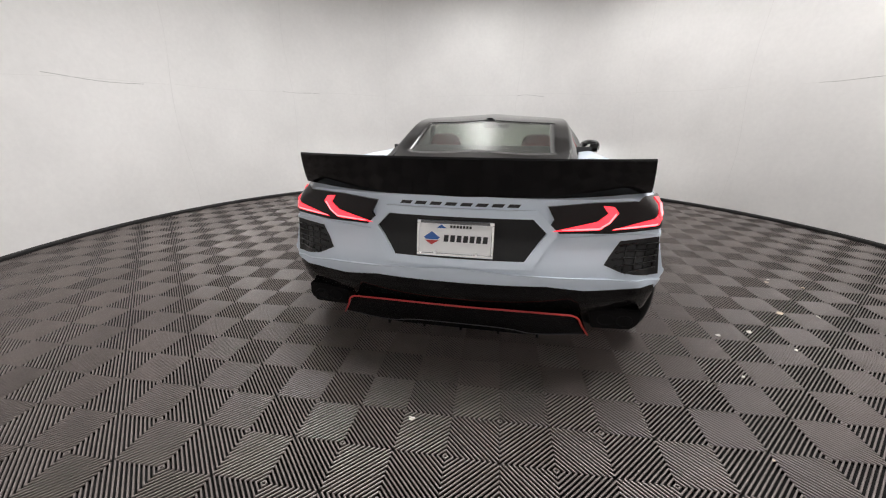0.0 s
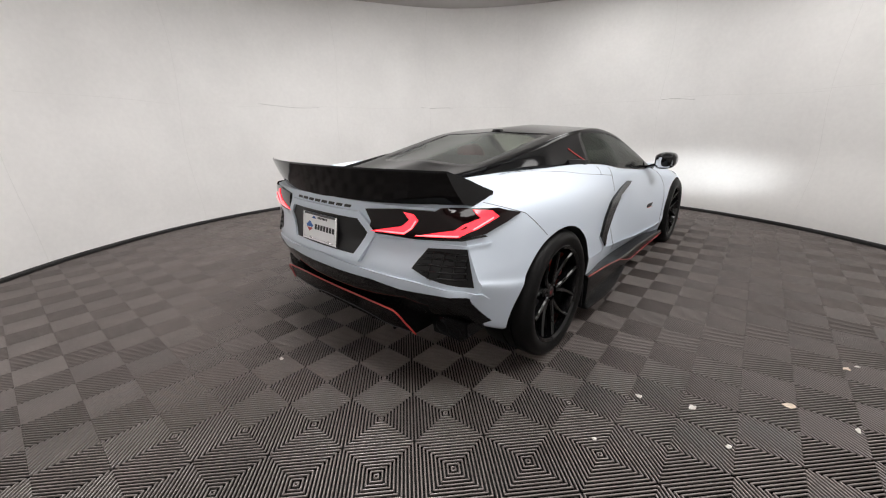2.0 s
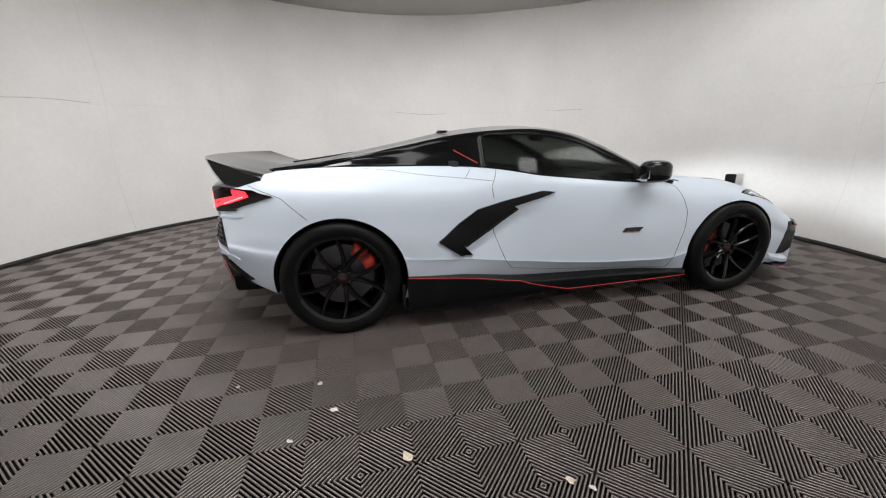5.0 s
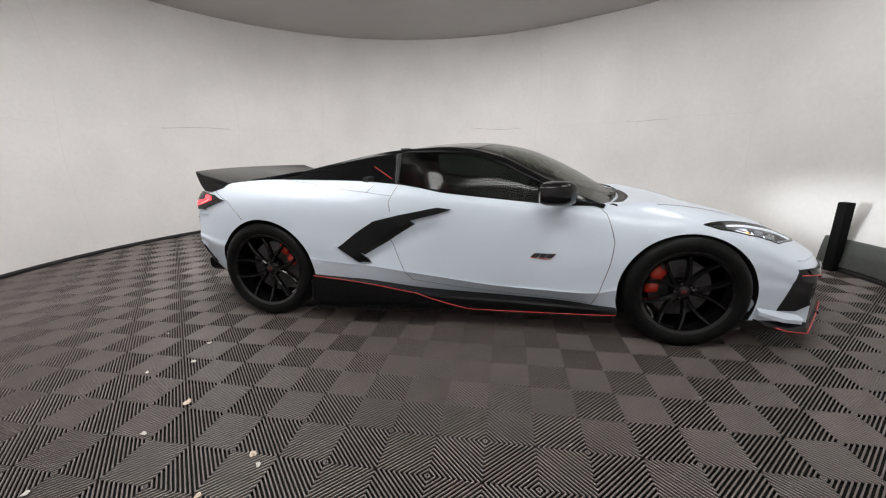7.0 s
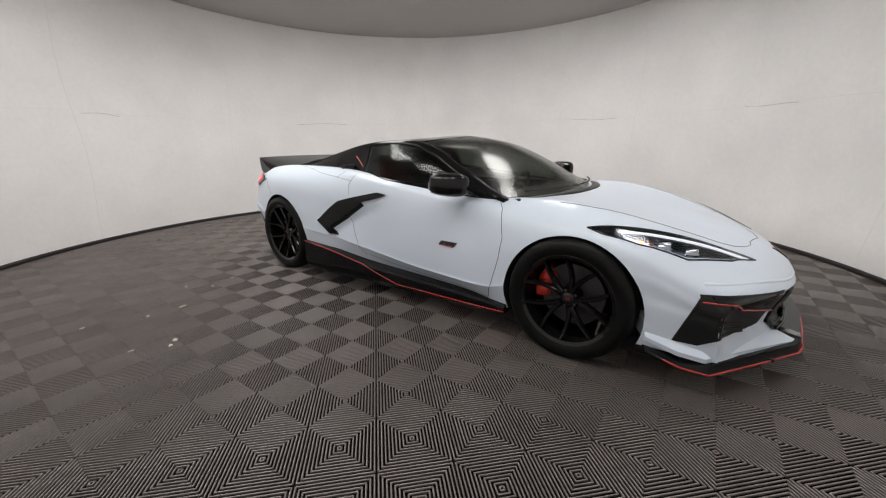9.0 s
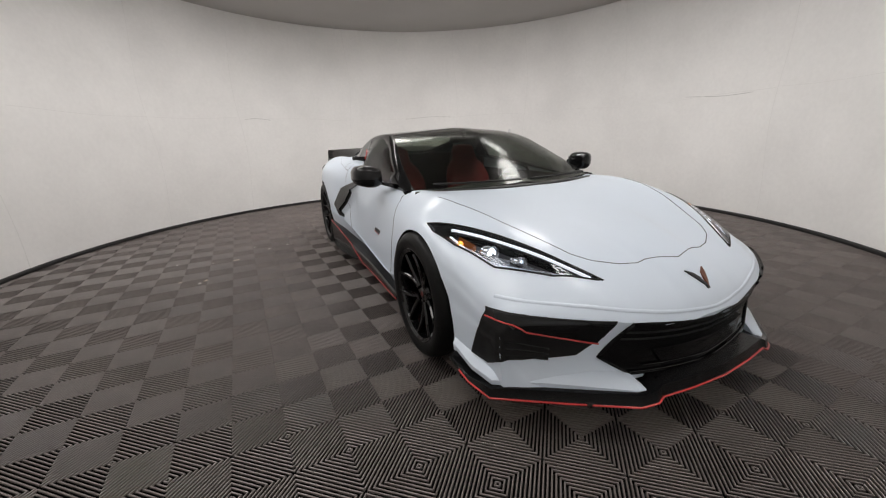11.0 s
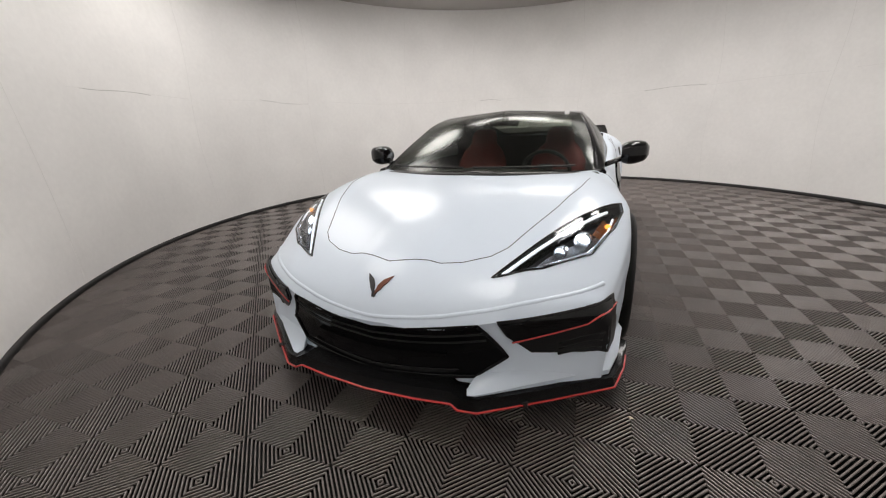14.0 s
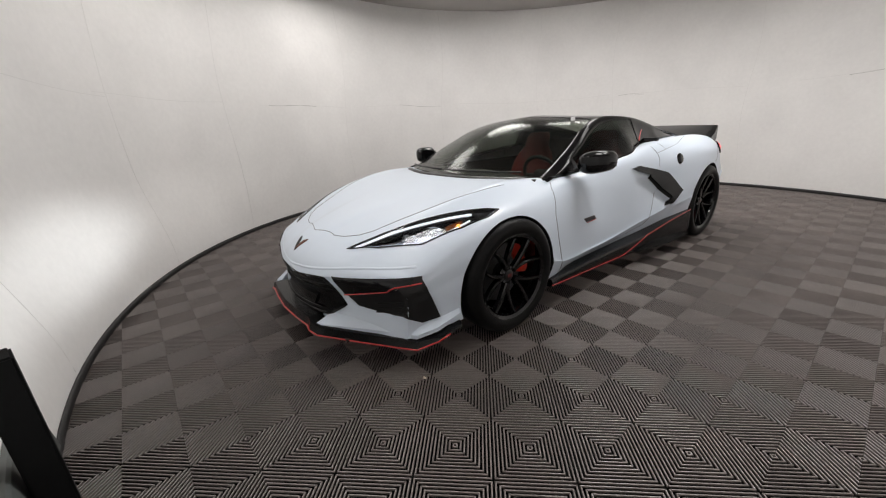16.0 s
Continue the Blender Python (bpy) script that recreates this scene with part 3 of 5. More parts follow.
meshes = {}
for i in range(len(ys) - 1):
    for j in range(25):
        yc = (ys[i] + ys[i + 1]) / 2
        for s in (1, -1):
            key = (cabin_group(yc, j), s if cabin_group(yc, j) == "side_window" else 0)
            bmx, cache = meshes.setdefault(key, (bmesh.new(), {}))
            quad = []
            for a, b in ((i, j), (i + 1, j), (i + 1, j + 1), (i, j + 1)):
                spot = (a, b, s if b else 1)
                if spot not in cache:
                    p = sections[a][b]
                    cache[spot] = bmx.verts.new((p.x * s, p.y, p.z))
                quad.append(cache[spot])
            bmx.faces.new(quad if s < 0 else quad[::-1])
hardtop = None
for (kind, s), (bmx, _) in meshes.items():
    bmesh.ops.recalc_face_normals(bmx, faces=bmx.faces)
    if sum(f.normal.z for f in bmx.faces) < 0:
        bmesh.ops.reverse_faces(bmx, faces=bmx.faces)
    mat = {"windshield": SHIELD, "rear_window": REARGLASS, "side_window": WINDOW, "hardtop": ROOF}[kind]
    label = {"windshield": "raked windshield of lightly tinted glass", "rear_window": "tinted rear glass over the engine", "side_window": "dark tinted door window", "hardtop": "gloss black roof, pillars and rear buttresses"}[kind]
    ob = part(kind, bmx, mat, car, label, True)
    thick = ob.modifiers.new("thickness", "SOLIDIFY")
    thick.thickness, thick.offset = (0.012, -1) if kind == "hardtop" else (0.004, -1)
    if kind != "hardtop":
        thick.use_rim = False
        ob.visible_shadow = False

# cowl and wipers at the windshield's foot
bm = bmesh.new()
tube(bm, [Vector((x, 1.155 - 0.36 * x * x, 0.815 - 0.02 * x * x)) for x in np.linspace(-0.74, 0.74, 25)], 0.035, 0.012)
part("cowl", bm, MATTE, car, "black plastic cowl", True)
for x0, x1 in ((-0.62, -0.02), (0.05, 0.62)):
    bm = bmesh.new()
    tube(bm, [Vector((x0 + (x1 - x0) * u, 1.10 - 0.36 * (x0 + (x1 - x0) * u) ** 2, 0.852)) for u in np.linspace(0, 1, 12)], 0.008, 0.006)
    part("wiper", bm, MATTE, car, "", True)
# roof trims: high aerial fin, side rail accents
bm = bmesh.new()
box(bm, (-0.035, -0.62, 1.150), (0.035, -0.52, 1.178))
bmesh.ops.bevel(bm, geom=bm.edges[:], offset=0.012, segments=2, affect="EDGES")
part("aerial", bm, BLACK, car, "", True)
accent = []
for k in range(7):
    ay, az = -0.62 + 0.024 * k, 1.045 - 0.0135 * k
    line = cabin_section(ay)
    for p, r in zip(line[10:], line[11:]):
        if r.z <= az <= p.z:
            u = (p.z - az) / (p.z - r.z)
            accent.append((p.x + (r.x - p.x) * u + 0.002, ay, az + 0.001))
            break
for s in (1, -1):
    bm = bmesh.new()
    tube(bm, [Vector((s * p[0], p[1], p[2])) for p in accent], 0.0038, 0.0038)
    part("pillar_accent", bm, RED, car, "thin red accent on the rear pillar", True)
# inspection sticker
bm = bmesh.new()
box(bm, (-0.50, 0.222, 1.152), (-0.465, 0.226, 1.18))
part("sticker", bm, PLATE, car)

# ---- inside the cabin ----
bm = bmesh.new()
for lo, hi in (((-0.74, -0.62, 0.28), (0.74, 0.90, 0.30)), ((-0.76, -0.62, 0.28), (-0.74, 0.90, 0.80)), ((0.74, -0.62, 0.28), (0.76, 0.90, 0.80)),
               ((-0.74, -0.66, 0.28), (0.74, -0.62, 0.98)), ((-0.62, -1.44, 0.70), (0.62, -0.66, 0.72))):
    box(bm, lo, hi)
part("cabin_tub", bm, CABIN, car, "black carpet and trim inside the cabin")
bm = bmesh.new()
rows = []
for x in np.linspace(-0.75, 0.75, 25):
    dip = 0.36 * x * x
    rows.append([Vector((x, y - dip * w, z + 0.02 * math.cos(6 * x))) for y, z, w in ((1.08, 0.79, 1), (0.92, 0.80, 1), (0.72, 0.795, 0.8), (0.60, 0.76, 0.5), (0.58, 0.66, 0.5), (0.66, 0.5, 0.5))])
loft(bm, rows, closed=False)
ob = part("dashboard", bm, CABIN, car, "black padded dashboard", True)
ob.modifiers.new("thickness", "SOLIDIFY").thickness = 0.02
bm = bmesh.new()
box(bm, (-0.11, -0.50, 0.30), (0.11, 0.62, 0.60))
bmesh.ops.bevel(bm, geom=bm.edges[:], offset=0.03, segments=2, affect="EDGES")
part("console", bm, CABIN, car, "", True)
bm = bmesh.new()
ring = pose(-0.37, 0.42, 0.74, 68, 0, 0)
lathe(bm, [(0.175 + 0.015 * math.cos(a), 0.015 * math.sin(a)) for a in np.linspace(0, 2 * math.pi, 9)], ring, 32)
box(bm, (-0.17, -0.02, -0.012), (0.17, 0.02, 0.012), ring)
box(bm, (-0.05, -0.06, -0.03), (0.05, 0.06, 0.02), ring)
part("steering_wheel", bm, CABIN, car, "black steering wheel", True)
bm = bmesh.new()
box(bm, (-0.12, 0.22, 1.085), (0.12, 0.245, 1.14))
bmesh.ops.bevel(bm, geom=bm.edges[:], offset=0.01, segments=2, affect="EDGES")
box(bm, (-0.012, 0.24, 1.12), (0.012, 0.27, 1.19))
part("inner_mirror", bm, CABIN, car, "", True)


def seat(x):
    """A bucket seat: cushion, winged backrest and head part."""
    bm = bmesh.new()
    box(bm, (x - 0.24, -0.28, 0.36), (x + 0.24, 0.26, 0.50))
    bmesh.ops.bevel(bm, geom=bm.edges[:], offset=0.05, segments=3, affect="EDGES")
    cushion = part("seat", bm, LEATHER, car, "red leather bucket seat", True)
    bm = bmesh.new()
    rows = []
    for z, w, y in ((0.46, 0.23, -0.24), (0.60, 0.25, -0.29), (0.75, 0.245, -0.35), (0.85, 0.20, -0.39), (0.92, 0.13, -0.42), (0.98, 0.125, -0.435), (1.03, 0.11, -0.45), (1.055, 0.07, -0.465)):
        rows.append([Vector((x + w * math.cos(a), y + (0.075 if abs(math.cos(a)) < 0.8 else 0.1) * math.sin(a), z)) for a in np.linspace(0, 2 * math.pi, 20, endpoint=False)])
    top = loft(bm, rows)
    bm.faces.new(top[-1])
    bm.faces.new(top[0][::-1])
    part("backrest", bm, LEATHER, cushion, "", True)


seat(-0.37)
seat(0.37)

# ---- wheels ----
def wheel(x, y, radius, wide, rim_r):
    """A road wheel on its side of the car: split-spoke rim, tyre, disc, caliper."""
    s = 1 if x > 0 else -1
    m = pose(x, y, radius - 0.008, 0, 90 * s, 0)
    w = wide / 2
    bm = bmesh.new()
    # rim barrel and lip
    lathe(bm, [(rim_r - 0.005, w - 0.012), (rim_r + 0.006, w - 0.004), (rim_r + 0.002, w - 0.002), (rim_r - 0.016, w - 0.012), (rim_r - 0.026, w - 0.06), (rim_r - 0.035, -w + 0.02), (rim_r - 0.01, -w + 0.01)], m, 64)
    lathe(bm, [(0.0, w - 0.052), (0.052, w - 0.052), (0.062, w - 0.066), (0.062, w - 0.10), (0.0, w - 0.10)], m, 32)
    bmesh.ops.remove_doubles(bm, verts=bm.verts, dist=1e-5)
    bmesh.ops.recalc_face_normals(bm, faces=bm.faces)
    rim = part("wheel", bm, RIM, car, "gloss black split-spoke alloy wheel", True)
    rim.data.set_sharp_from_angle(angle=radians(35))
    # ten spokes in five pairs
    for k in range(5):
        for lean in (-1, 1):
            a0 = radians(90 + 72 * k + lean * 5)
            a1 = radians(90 + 72 * k + lean * 21)
            n, rows = 7, []
            for i in range(n):
                u = i / (n - 1)
                r = 0.045 + (rim_r - 0.022 - 0.045) * u
                a = a0 + (a1 - a0) * u
                h = w - 0.045 + 0.032 * u ** 1.5
                half = 0.0145 - 0.0045 * u
                out, across = Vector((math.cos(a), math.sin(a), 0)), Vector((-math.sin(a), math.cos(a), 0))
                c = out * r
                rows.append([m @ (c + across * dx + Vector((0, 0, h + dz))) for dx, dz in ((-half, -0.03), (-half, -0.004), (-half * 0.55, 0.004), (half * 0.55, 0.004), (half, -0.004), (half, -0.03))])
            bm = bmesh.new()
            loft(bm, rows)
            bmesh.ops.recalc_face_normals(bm, faces=bm.faces)
            part("spoke", bm, RIM, rim, "", False)
    bm = bmesh.new()
    side = radius - rim_r
    lathe(bm, [(rim_r, w - 0.006), (rim_r + 0.012, w + 0.003), (rim_r + side * 0.45, w + 0.008), (rim_r + side * 0.62, w + 0.006), (radius - 0.016, w - 0.006), (radius - 0.006, w - 0.018),
               (radius, w - 0.04), (radius, w - 0.08), (radius - 0.007, w - 0.082), (radius - 0.007, w - 0.09), (radius, w - 0.092), (radius, 0.006), (radius - 0.007, 0.004), (radius - 0.007, -0.004),
               (radius, -0.006), (radius, -w + 0.04), (radius - 0.006, -w + 0.015), (rim_r + side * 0.5, -w - 0.006), (rim_r, -w + 0.005)], m, 72)
    bmesh.ops.recalc_face_normals(bm, faces=bm.faces)
    t = part("tyre", bm, TYRE, rim, "black low-profile tyre", True)
    t.data.set_sharp_from_angle(angle=radians(50))
    bm = bmesh.new()
    lathe(bm, [(0.06, w - 0.125), (rim_r - 0.075, w - 0.125), (rim_r - 0.075, w - 0.155), (0.06, w - 0.155)], m, 48)
    for k in range(36):
        a = 2 * math.pi * k / 36
        for r in (0.10, 0.14):
            lathe(bm, [(0.0, w - 0.1245), (0.004, w - 0.1245), (0.004, w - 0.127)], m @ pose(r * math.cos(a + r * 9), r * math.sin(a + r * 9), 0), 5)
    part("brake_disc", bm, STEEL, rim, "drilled steel brake disc")
    bm = bmesh.new()
    # the caliper sits towards the car's middle
    mid = radians((128 if s > 0 else 52) if y < 0 else (-108 if s > 0 else -72))
    for a0, a1 in ((-29, -3), (3, 29)):
        rows = []
        for i in range(6):
            a = mid + radians(a0 + (a1 - a0) * i / 5)
            r0, r1 = rim_r - 0.125, rim_r - 0.048
            bulge = 0.012 * math.sin(math.pi * i / 5)
            rows.append([m @ Vector((r * math.cos(a), r * math.sin(a), h)) for r, h in ((r0, w - 0.16), (r0, w - 0.10 + bulge), (r0 + 0.015, w - 0.09 + bulge), (r1 - 0.012, w - 0.09 + bulge), (r1, w - 0.10), (r1, w - 0.16))])
        made = loft(bm, rows)
        bm.faces.new(made[0][::-1])
        bm.faces.new(made[-1])
    bmesh.ops.recalc_face_normals(bm, faces=bm.faces)
    part("caliper", bm, CALIPER, rim, "red brake caliper", True)
    bm = bmesh.new()
    lathe(bm, [(0.0, w - 0.046), (0.030, w - 0.047), (0.033, w - 0.053)], m, 24)
    bmesh.ops.remove_doubles(bm, verts=bm.verts, dist=1e-5)
    part("hub_cap", bm, MATTE, rim, "", True)
    bm = bmesh.new()
    box(bm, (-0.010, -0.014, w - 0.048), (0.010, 0.014, w - 0.0455), m)
    part("hub_badge", bm, HUBRED, rim)
    for k in range(5):
        a = radians(54 + 72 * k)
        bm = bmesh.new()
        lathe(bm, [(0.0, w - 0.05), (0.008, w - 0.05), (0.008, w - 0.075)], m @ pose(0.047 * math.cos(a), 0.047 * math.sin(a), 0), 6)
        part("wheel_nut", bm, STEEL, rim)


for s in (1, -1):
    wheel(s * 0.80, REAR, RWHEEL, 0.29, 0.262)
    wheel(s * 0.825, FRONT, FWHEEL, 0.235, 0.248)


# ---- black trim on the body ----
def both(make):
    for flip in (False, True):
        make(flip, -1 if flip else 1)


# tail: smoked lamps with red light bars
def tail_lamp(flip, s):
    lamp = patch("tail_light", [[(0.345, 0.746), (0.372, 0.80), (0.853, 0.80), (0.824, 0.766), (0.60, 0.748)], [(0.372, 0.80), (0.343, 0.853), (0.52, 0.868), (0.72, 0.870), (0.82, 0.856), (0.868, 0.828), (0.853, 0.80)]],
                 "y", -1, SMOKED, 0.014, 0.02, car, "smoked tail light with lit red bars", flip=flip, step=0.012)
    for bar in ([[(0.365, 0.756), (0.545, 0.760), (0.585, 0.790), (0.535, 0.795), (0.47, 0.780)], [(0.535, 0.795), (0.585, 0.790), (0.612, 0.826), (0.572, 0.826)], [(0.572, 0.826), (0.612, 0.826), (0.590, 0.852), (0.548, 0.857)]],
                [[(0.575, 0.757), (0.775, 0.768), (0.808, 0.792), (0.762, 0.800), (0.69, 0.782)], [(0.762, 0.800), (0.808, 0.792), (0.834, 0.824), (0.800, 0.828)], [(0.800, 0.828), (0.834, 0.824), (0.812, 0.848), (0.772, 0.857)]]):
        patch("light_bar", bar, "y", -1, TAILRED, 0.0175, 0.006, lamp, flip=flip, step=0.012)
    for line in (((0.40, 0.762), (0.545, 0.766), (0.580, 0.790), (0.602, 0.824)), ((0.60, 0.763), (0.772, 0.774), (0.802, 0.795), (0.824, 0.822))):
        seam("light_core", line, "y", -1, TAILCORE, 0.0035, lamp, flip, 0.0185, taper=0.6)
    patch("lamp_surround", [[(0.345, 0.750), (0.355, 0.757), (0.60, 0.751), (0.60, 0.743)], [(0.60, 0.751), (0.825, 0.763), (0.83, 0.756), (0.60, 0.743)]], "y", -1, MATTE, 0.013, 0.02, lamp, flip=flip)


both(tail_lamp)


def rear_vent(flip, s):
    vent = patch("rear_vent", [[(0.646, 0.708), (0.806, 0.718), (0.833, 0.551), (0.781, 0.549), (0.648, 0.585), (0.585, 0.615), (0.607, 0.652)]], "y", -1, MATTE, 0.004, 0.02, car, "black rear corner vent with honeycomb mesh", flip=flip)
    for k in range(5):
        z = 0.580 + 0.027 * k
        x0 = 0.595 + max(0, (z - 0.62)) * 0.55 + max(0, 0.62 - z) * 1.6
        seam("slat", [(x0 + 0.01, z), (x0 + 0.06, z + 0.006), (0.75, z + 0.002), (0.808, z + 0.006)], "y", -1, BLACK, 0.0045, vent, flip, 0.006)
    for k in range(4):
        x = 0.66 + 0.045 * k
        seam("strut", [(x, 0.58), (x + 0.012, 0.695)], "y", -1, BLACK, 0.0035, vent, flip, 0.005)


both(rear_vent)
HEX = [(0.29, 0.803), (0.347, 0.745), (0.268, 0.628)]
RIMHEX = [(0.302, 0.836), (0.392, 0.748), (0.300, 0.598)]
frame_lines = [(-x, z) for x, z in HEX], [(-x, z) for x, z in RIMHEX]
inner, outer = HEX + frame_lines[0][::-1], RIMHEX + frame_lines[1][::-1]
for k in range(6):
    n = (k + 1) % 6
    patch("recess_frame", [[inner[k], inner[n], outer[n], outer[k]]], "y", -1, WHITE, 0.016, 0.03, car, step=0.03)
both(lambda flip, s: patch("bumper_ledge", [[(0.36, 0.742), (0.60, 0.736), (0.84, 0.748), (0.845, 0.722), (0.60, 0.706), (0.40, 0.716)]], "y", -1, WHITE, 0.006, 0.02, car, flip=flip))
patch("bumper_ledge", [[(-0.85, 0.542), (-0.60, 0.556), (-0.28, 0.600), (0.28, 0.600), (0.60, 0.556), (0.85, 0.542), (0.86, 0.49), (-0.86, 0.49)]], "y", -1, WHITE, 0.008, 0.02, car, "white ledge across the bumper")
patch("plate_recess", [HEX + [(-x, z) for x, z in HEX[::-1]]], "y", -1, MATTE, 0.004, 0.02, car, "black hexagonal number plate recess")
# number plate with its frame
m = pose(-0.012, -2.157, 0.711, -9, 0, 0) @ Matrix.Diagonal((1, 1, 0.86, 1))
bm = bmesh.new()
box(bm, (-0.152, -0.003, -0.078), (0.152, 0.003, 0.078))
plate = part("number_plate", bm, PLATE, car, "white dealer plate in a chrome frame")
plate.matrix_basis = m
bm = bmesh.new()
for lo, hi in (((-0.157, -0.008, 0.070), (0.157, 0.006, 0.086)), ((-0.157, -0.008, -0.084), (0.157, 0.006, -0.070)), ((-0.157, -0.008, -0.07), (-0.147, 0.006, 0.07)), ((0.147, -0.008, -0.07), (0.157, 0.006, 0.07))):
    box(bm, lo, hi)
bmesh.ops.bevel(bm, geom=bm.edges[:], offset=0.002, segments=1, affect="EDGES")
part("plate_frame", bm, CHROME, plate, "chrome plate frame")
bm = bmesh.new()
box(bm, (-0.14, -0.0095, 0.072), (0.14, -0.0085, 0.084))
part("frame_band", bm, STEEL, plate)


def plate_shape(name, outline, depth, mat):
    bm = bmesh.new()
    face = bm.faces.new([bm.verts.new((x, -0.0035, z)) for x, z in outline])
    out = bmesh.ops.extrude_face_region(bm, geom=[face])
    bmesh.ops.translate(bm, vec=(0, -depth, 0), verts=[v for v in out["geom"] if isinstance(v, bmesh.types.BMVert)])
    bmesh.ops.recalc_face_normals(bm, faces=bm.faces)
    return part(name, bm, mat, plate)


for k in range(7):
    x = -0.046 + 0.0265 * k
    plate_shape("lettering_bar", [(x, -0.014), (x + 0.019, -0.014), (x + 0.021, 0.018), (x + 0.003, 0.018)], 0.0012, INK)
    plate_shape("small_lettering_bar", [(-0.02 + 0.013 * k, 0.052), (-0.011 + 0.013 * k, 0.052), (-0.011 + 0.013 * k, 0.064), (-0.02 + 0.013 * k, 0.064)], 0.0012, INK)
plate_shape("logo_crest", [(-0.128, 0.004), (-0.095, 0.032), (-0.062, 0.004), (-0.07, -0.006), (-0.12, -0.006)], 0.0012, PLATEBLUE)
plate_shape("logo_foot", [(-0.124, -0.010), (-0.066, -0.010), (-0.095, -0.032)], 0.0012, RED)
plate_shape("small_crest", [(-0.075, 0.05), (-0.055, 0.066), (-0.035, 0.05)], 0.0012, PLATEBLUE)
for x in (-0.08, 0.09):
    bm = bmesh.new()
    lathe(bm, [(0, 0.010), (0.006, 0.010), (0.007, 0.004)], pose(x, -0.002, -0.066, 90, 0, 0), 8)
    part("screw", bm, CHROME, plate)

# the maker's lettering on the tail: plain dark bars
for k in range(8):
    x = -0.245 + 0.062 * k
    patch("tail_lettering_bar", [[(x, 0.845), (x + 0.044, 0.845), (x + 0.054, 0.858), (x + 0.010, 0.858)]], "y", -1, INK, 0.003, 0.006, car, step=0.03)

patch("tail_mesh", [[(-0.21, -2.07), (0.21, -2.07), (0.16, -2.122), (-0.16, -2.122)]], "z", 1, MATTE, 0.005, 0.01, car, "black mesh strip under the spoiler")
# black lower bumper and diffuser
patch("rear_valance", [[(-0.815, 0.505), (0.815, 0.505), (0.84, 0.36), (0.60, 0.30), (-0.60, 0.30), (-0.84, 0.36)], [(-0.52, 0.505), (-0.36, 0.528), (0.36, 0.528), (0.52, 0.505)]], "y", -1, BLACK, 0.011, 0.02, car, "gloss black lower rear bumper")
both(lambda flip, s: patch("valance_corner", [[(-2.03, 0.490), (-1.99, 0.455), (-1.80, 0.262), (-1.80, 0.24), (-2.03, 0.33)]], "x", s, BLACK, 0.008, 0.02, car))


def extrude_outline(name, outline, y0, y1, mat, parent, label="", lean=0.0):
    """A solid from an outline of (x, z), from y0 back to y1."""
    bm = bmesh.new()
    top = max(z for x, z in outline)
    a = [bm.verts.new((x, y0 + lean * (top - z), z)) for x, z in outline]
    b = [bm.verts.new((x, y1, z)) for x, z in outline]
    bm.faces.new(a)
    bm.faces.new(b[::-1])
    for i in range(len(a)):
        j = (i + 1) % len(a)
        bm.faces.new((a[i], a[j], b[j], b[i]))
    bmesh.ops.recalc_face_normals(bm, faces=bm.faces)
    bmesh.ops.bevel(bm, geom=bm.edges[:], offset=0.006, segments=2, affect="EDGES")
    return part(name, bm, mat, parent, label)


diffuser = extrude_outline("diffuser", [(-0.495, 0.388), (0.495, 0.388), (0.568, 0.275), (0.44, 0.245), (0.30, 0.225), (-0.30, 0.225), (-0.44, 0.245), (-0.568, 0.275)], -2.118, -1.72, CARBON, car, "black carbon diffuser edged by a red pinstripe", 0.5)
bm = bmesh.new()
tube(bm, smooth_line([Vector(p) for p in ((-0.570, -2.062, 0.272), (-0.534, -2.092, 0.33), (-0.498, -2.121, 0.388), (-0.40, -2.122, 0.393), (0, -2.123, 0.389), (0.40, -2.122, 0.393), (0.498, -2.121, 0.388), (0.534, -2.092, 0.33), (0.570, -2.062, 0.272))], 4), 0.0042)
part("diffuser_pinstripe", bm, RED, diffuser, "red pinstripe", True)
bm = bmesh.new()
tube(bm, smooth_line([Vector(p) for p in ((-0.54, -2.062, 0.275), (-0.34, -2.048, 0.243), (-0.2, -2.057, 0.262), (0.2, -2.057, 0.262), (0.34, -2.048, 0.243), (0.54, -2.062, 0.275))], 4), 0.0022)
part("diffuser_edge", bm, STEEL, diffuser, "", True)
for k in range(5):
    x = -0.36 + 0.18 * k
    bm = bmesh.new()
    box(bm, (x - 0.005, -2.02, 0.205), (x + 0.005, -1.80, 0.242))
    part("fin", bm, BLACK, diffuser)
for s in (1, -1):
    extrude_outline("exhaust_box", [(s * 0.58, 0.36), (s * 0.80, 0.37), (s * 0.80, 0.30), (s * 0.77, 0.268), (s * 0.60, 0.26)], -1.975, -1.78, GRILLE, car, "black exhaust surround")
    for x in (0.655, 0.735):
        bm = bmesh.new()
        lathe(bm, [(0.030, 0.0), (0.040, 0.0), (0.042, 0.006), (0.042, 0.10), (0.036, 0.10), (0.034, 0.012)], pose(s * x, -1.88, 0.312, 90, 0, 0) @ Matrix.Diagonal((0.9, 0.7, 1, 1)), 28)
        part("exhaust_tip", bm, GRILLE, car, "dark round exhaust tip", True)

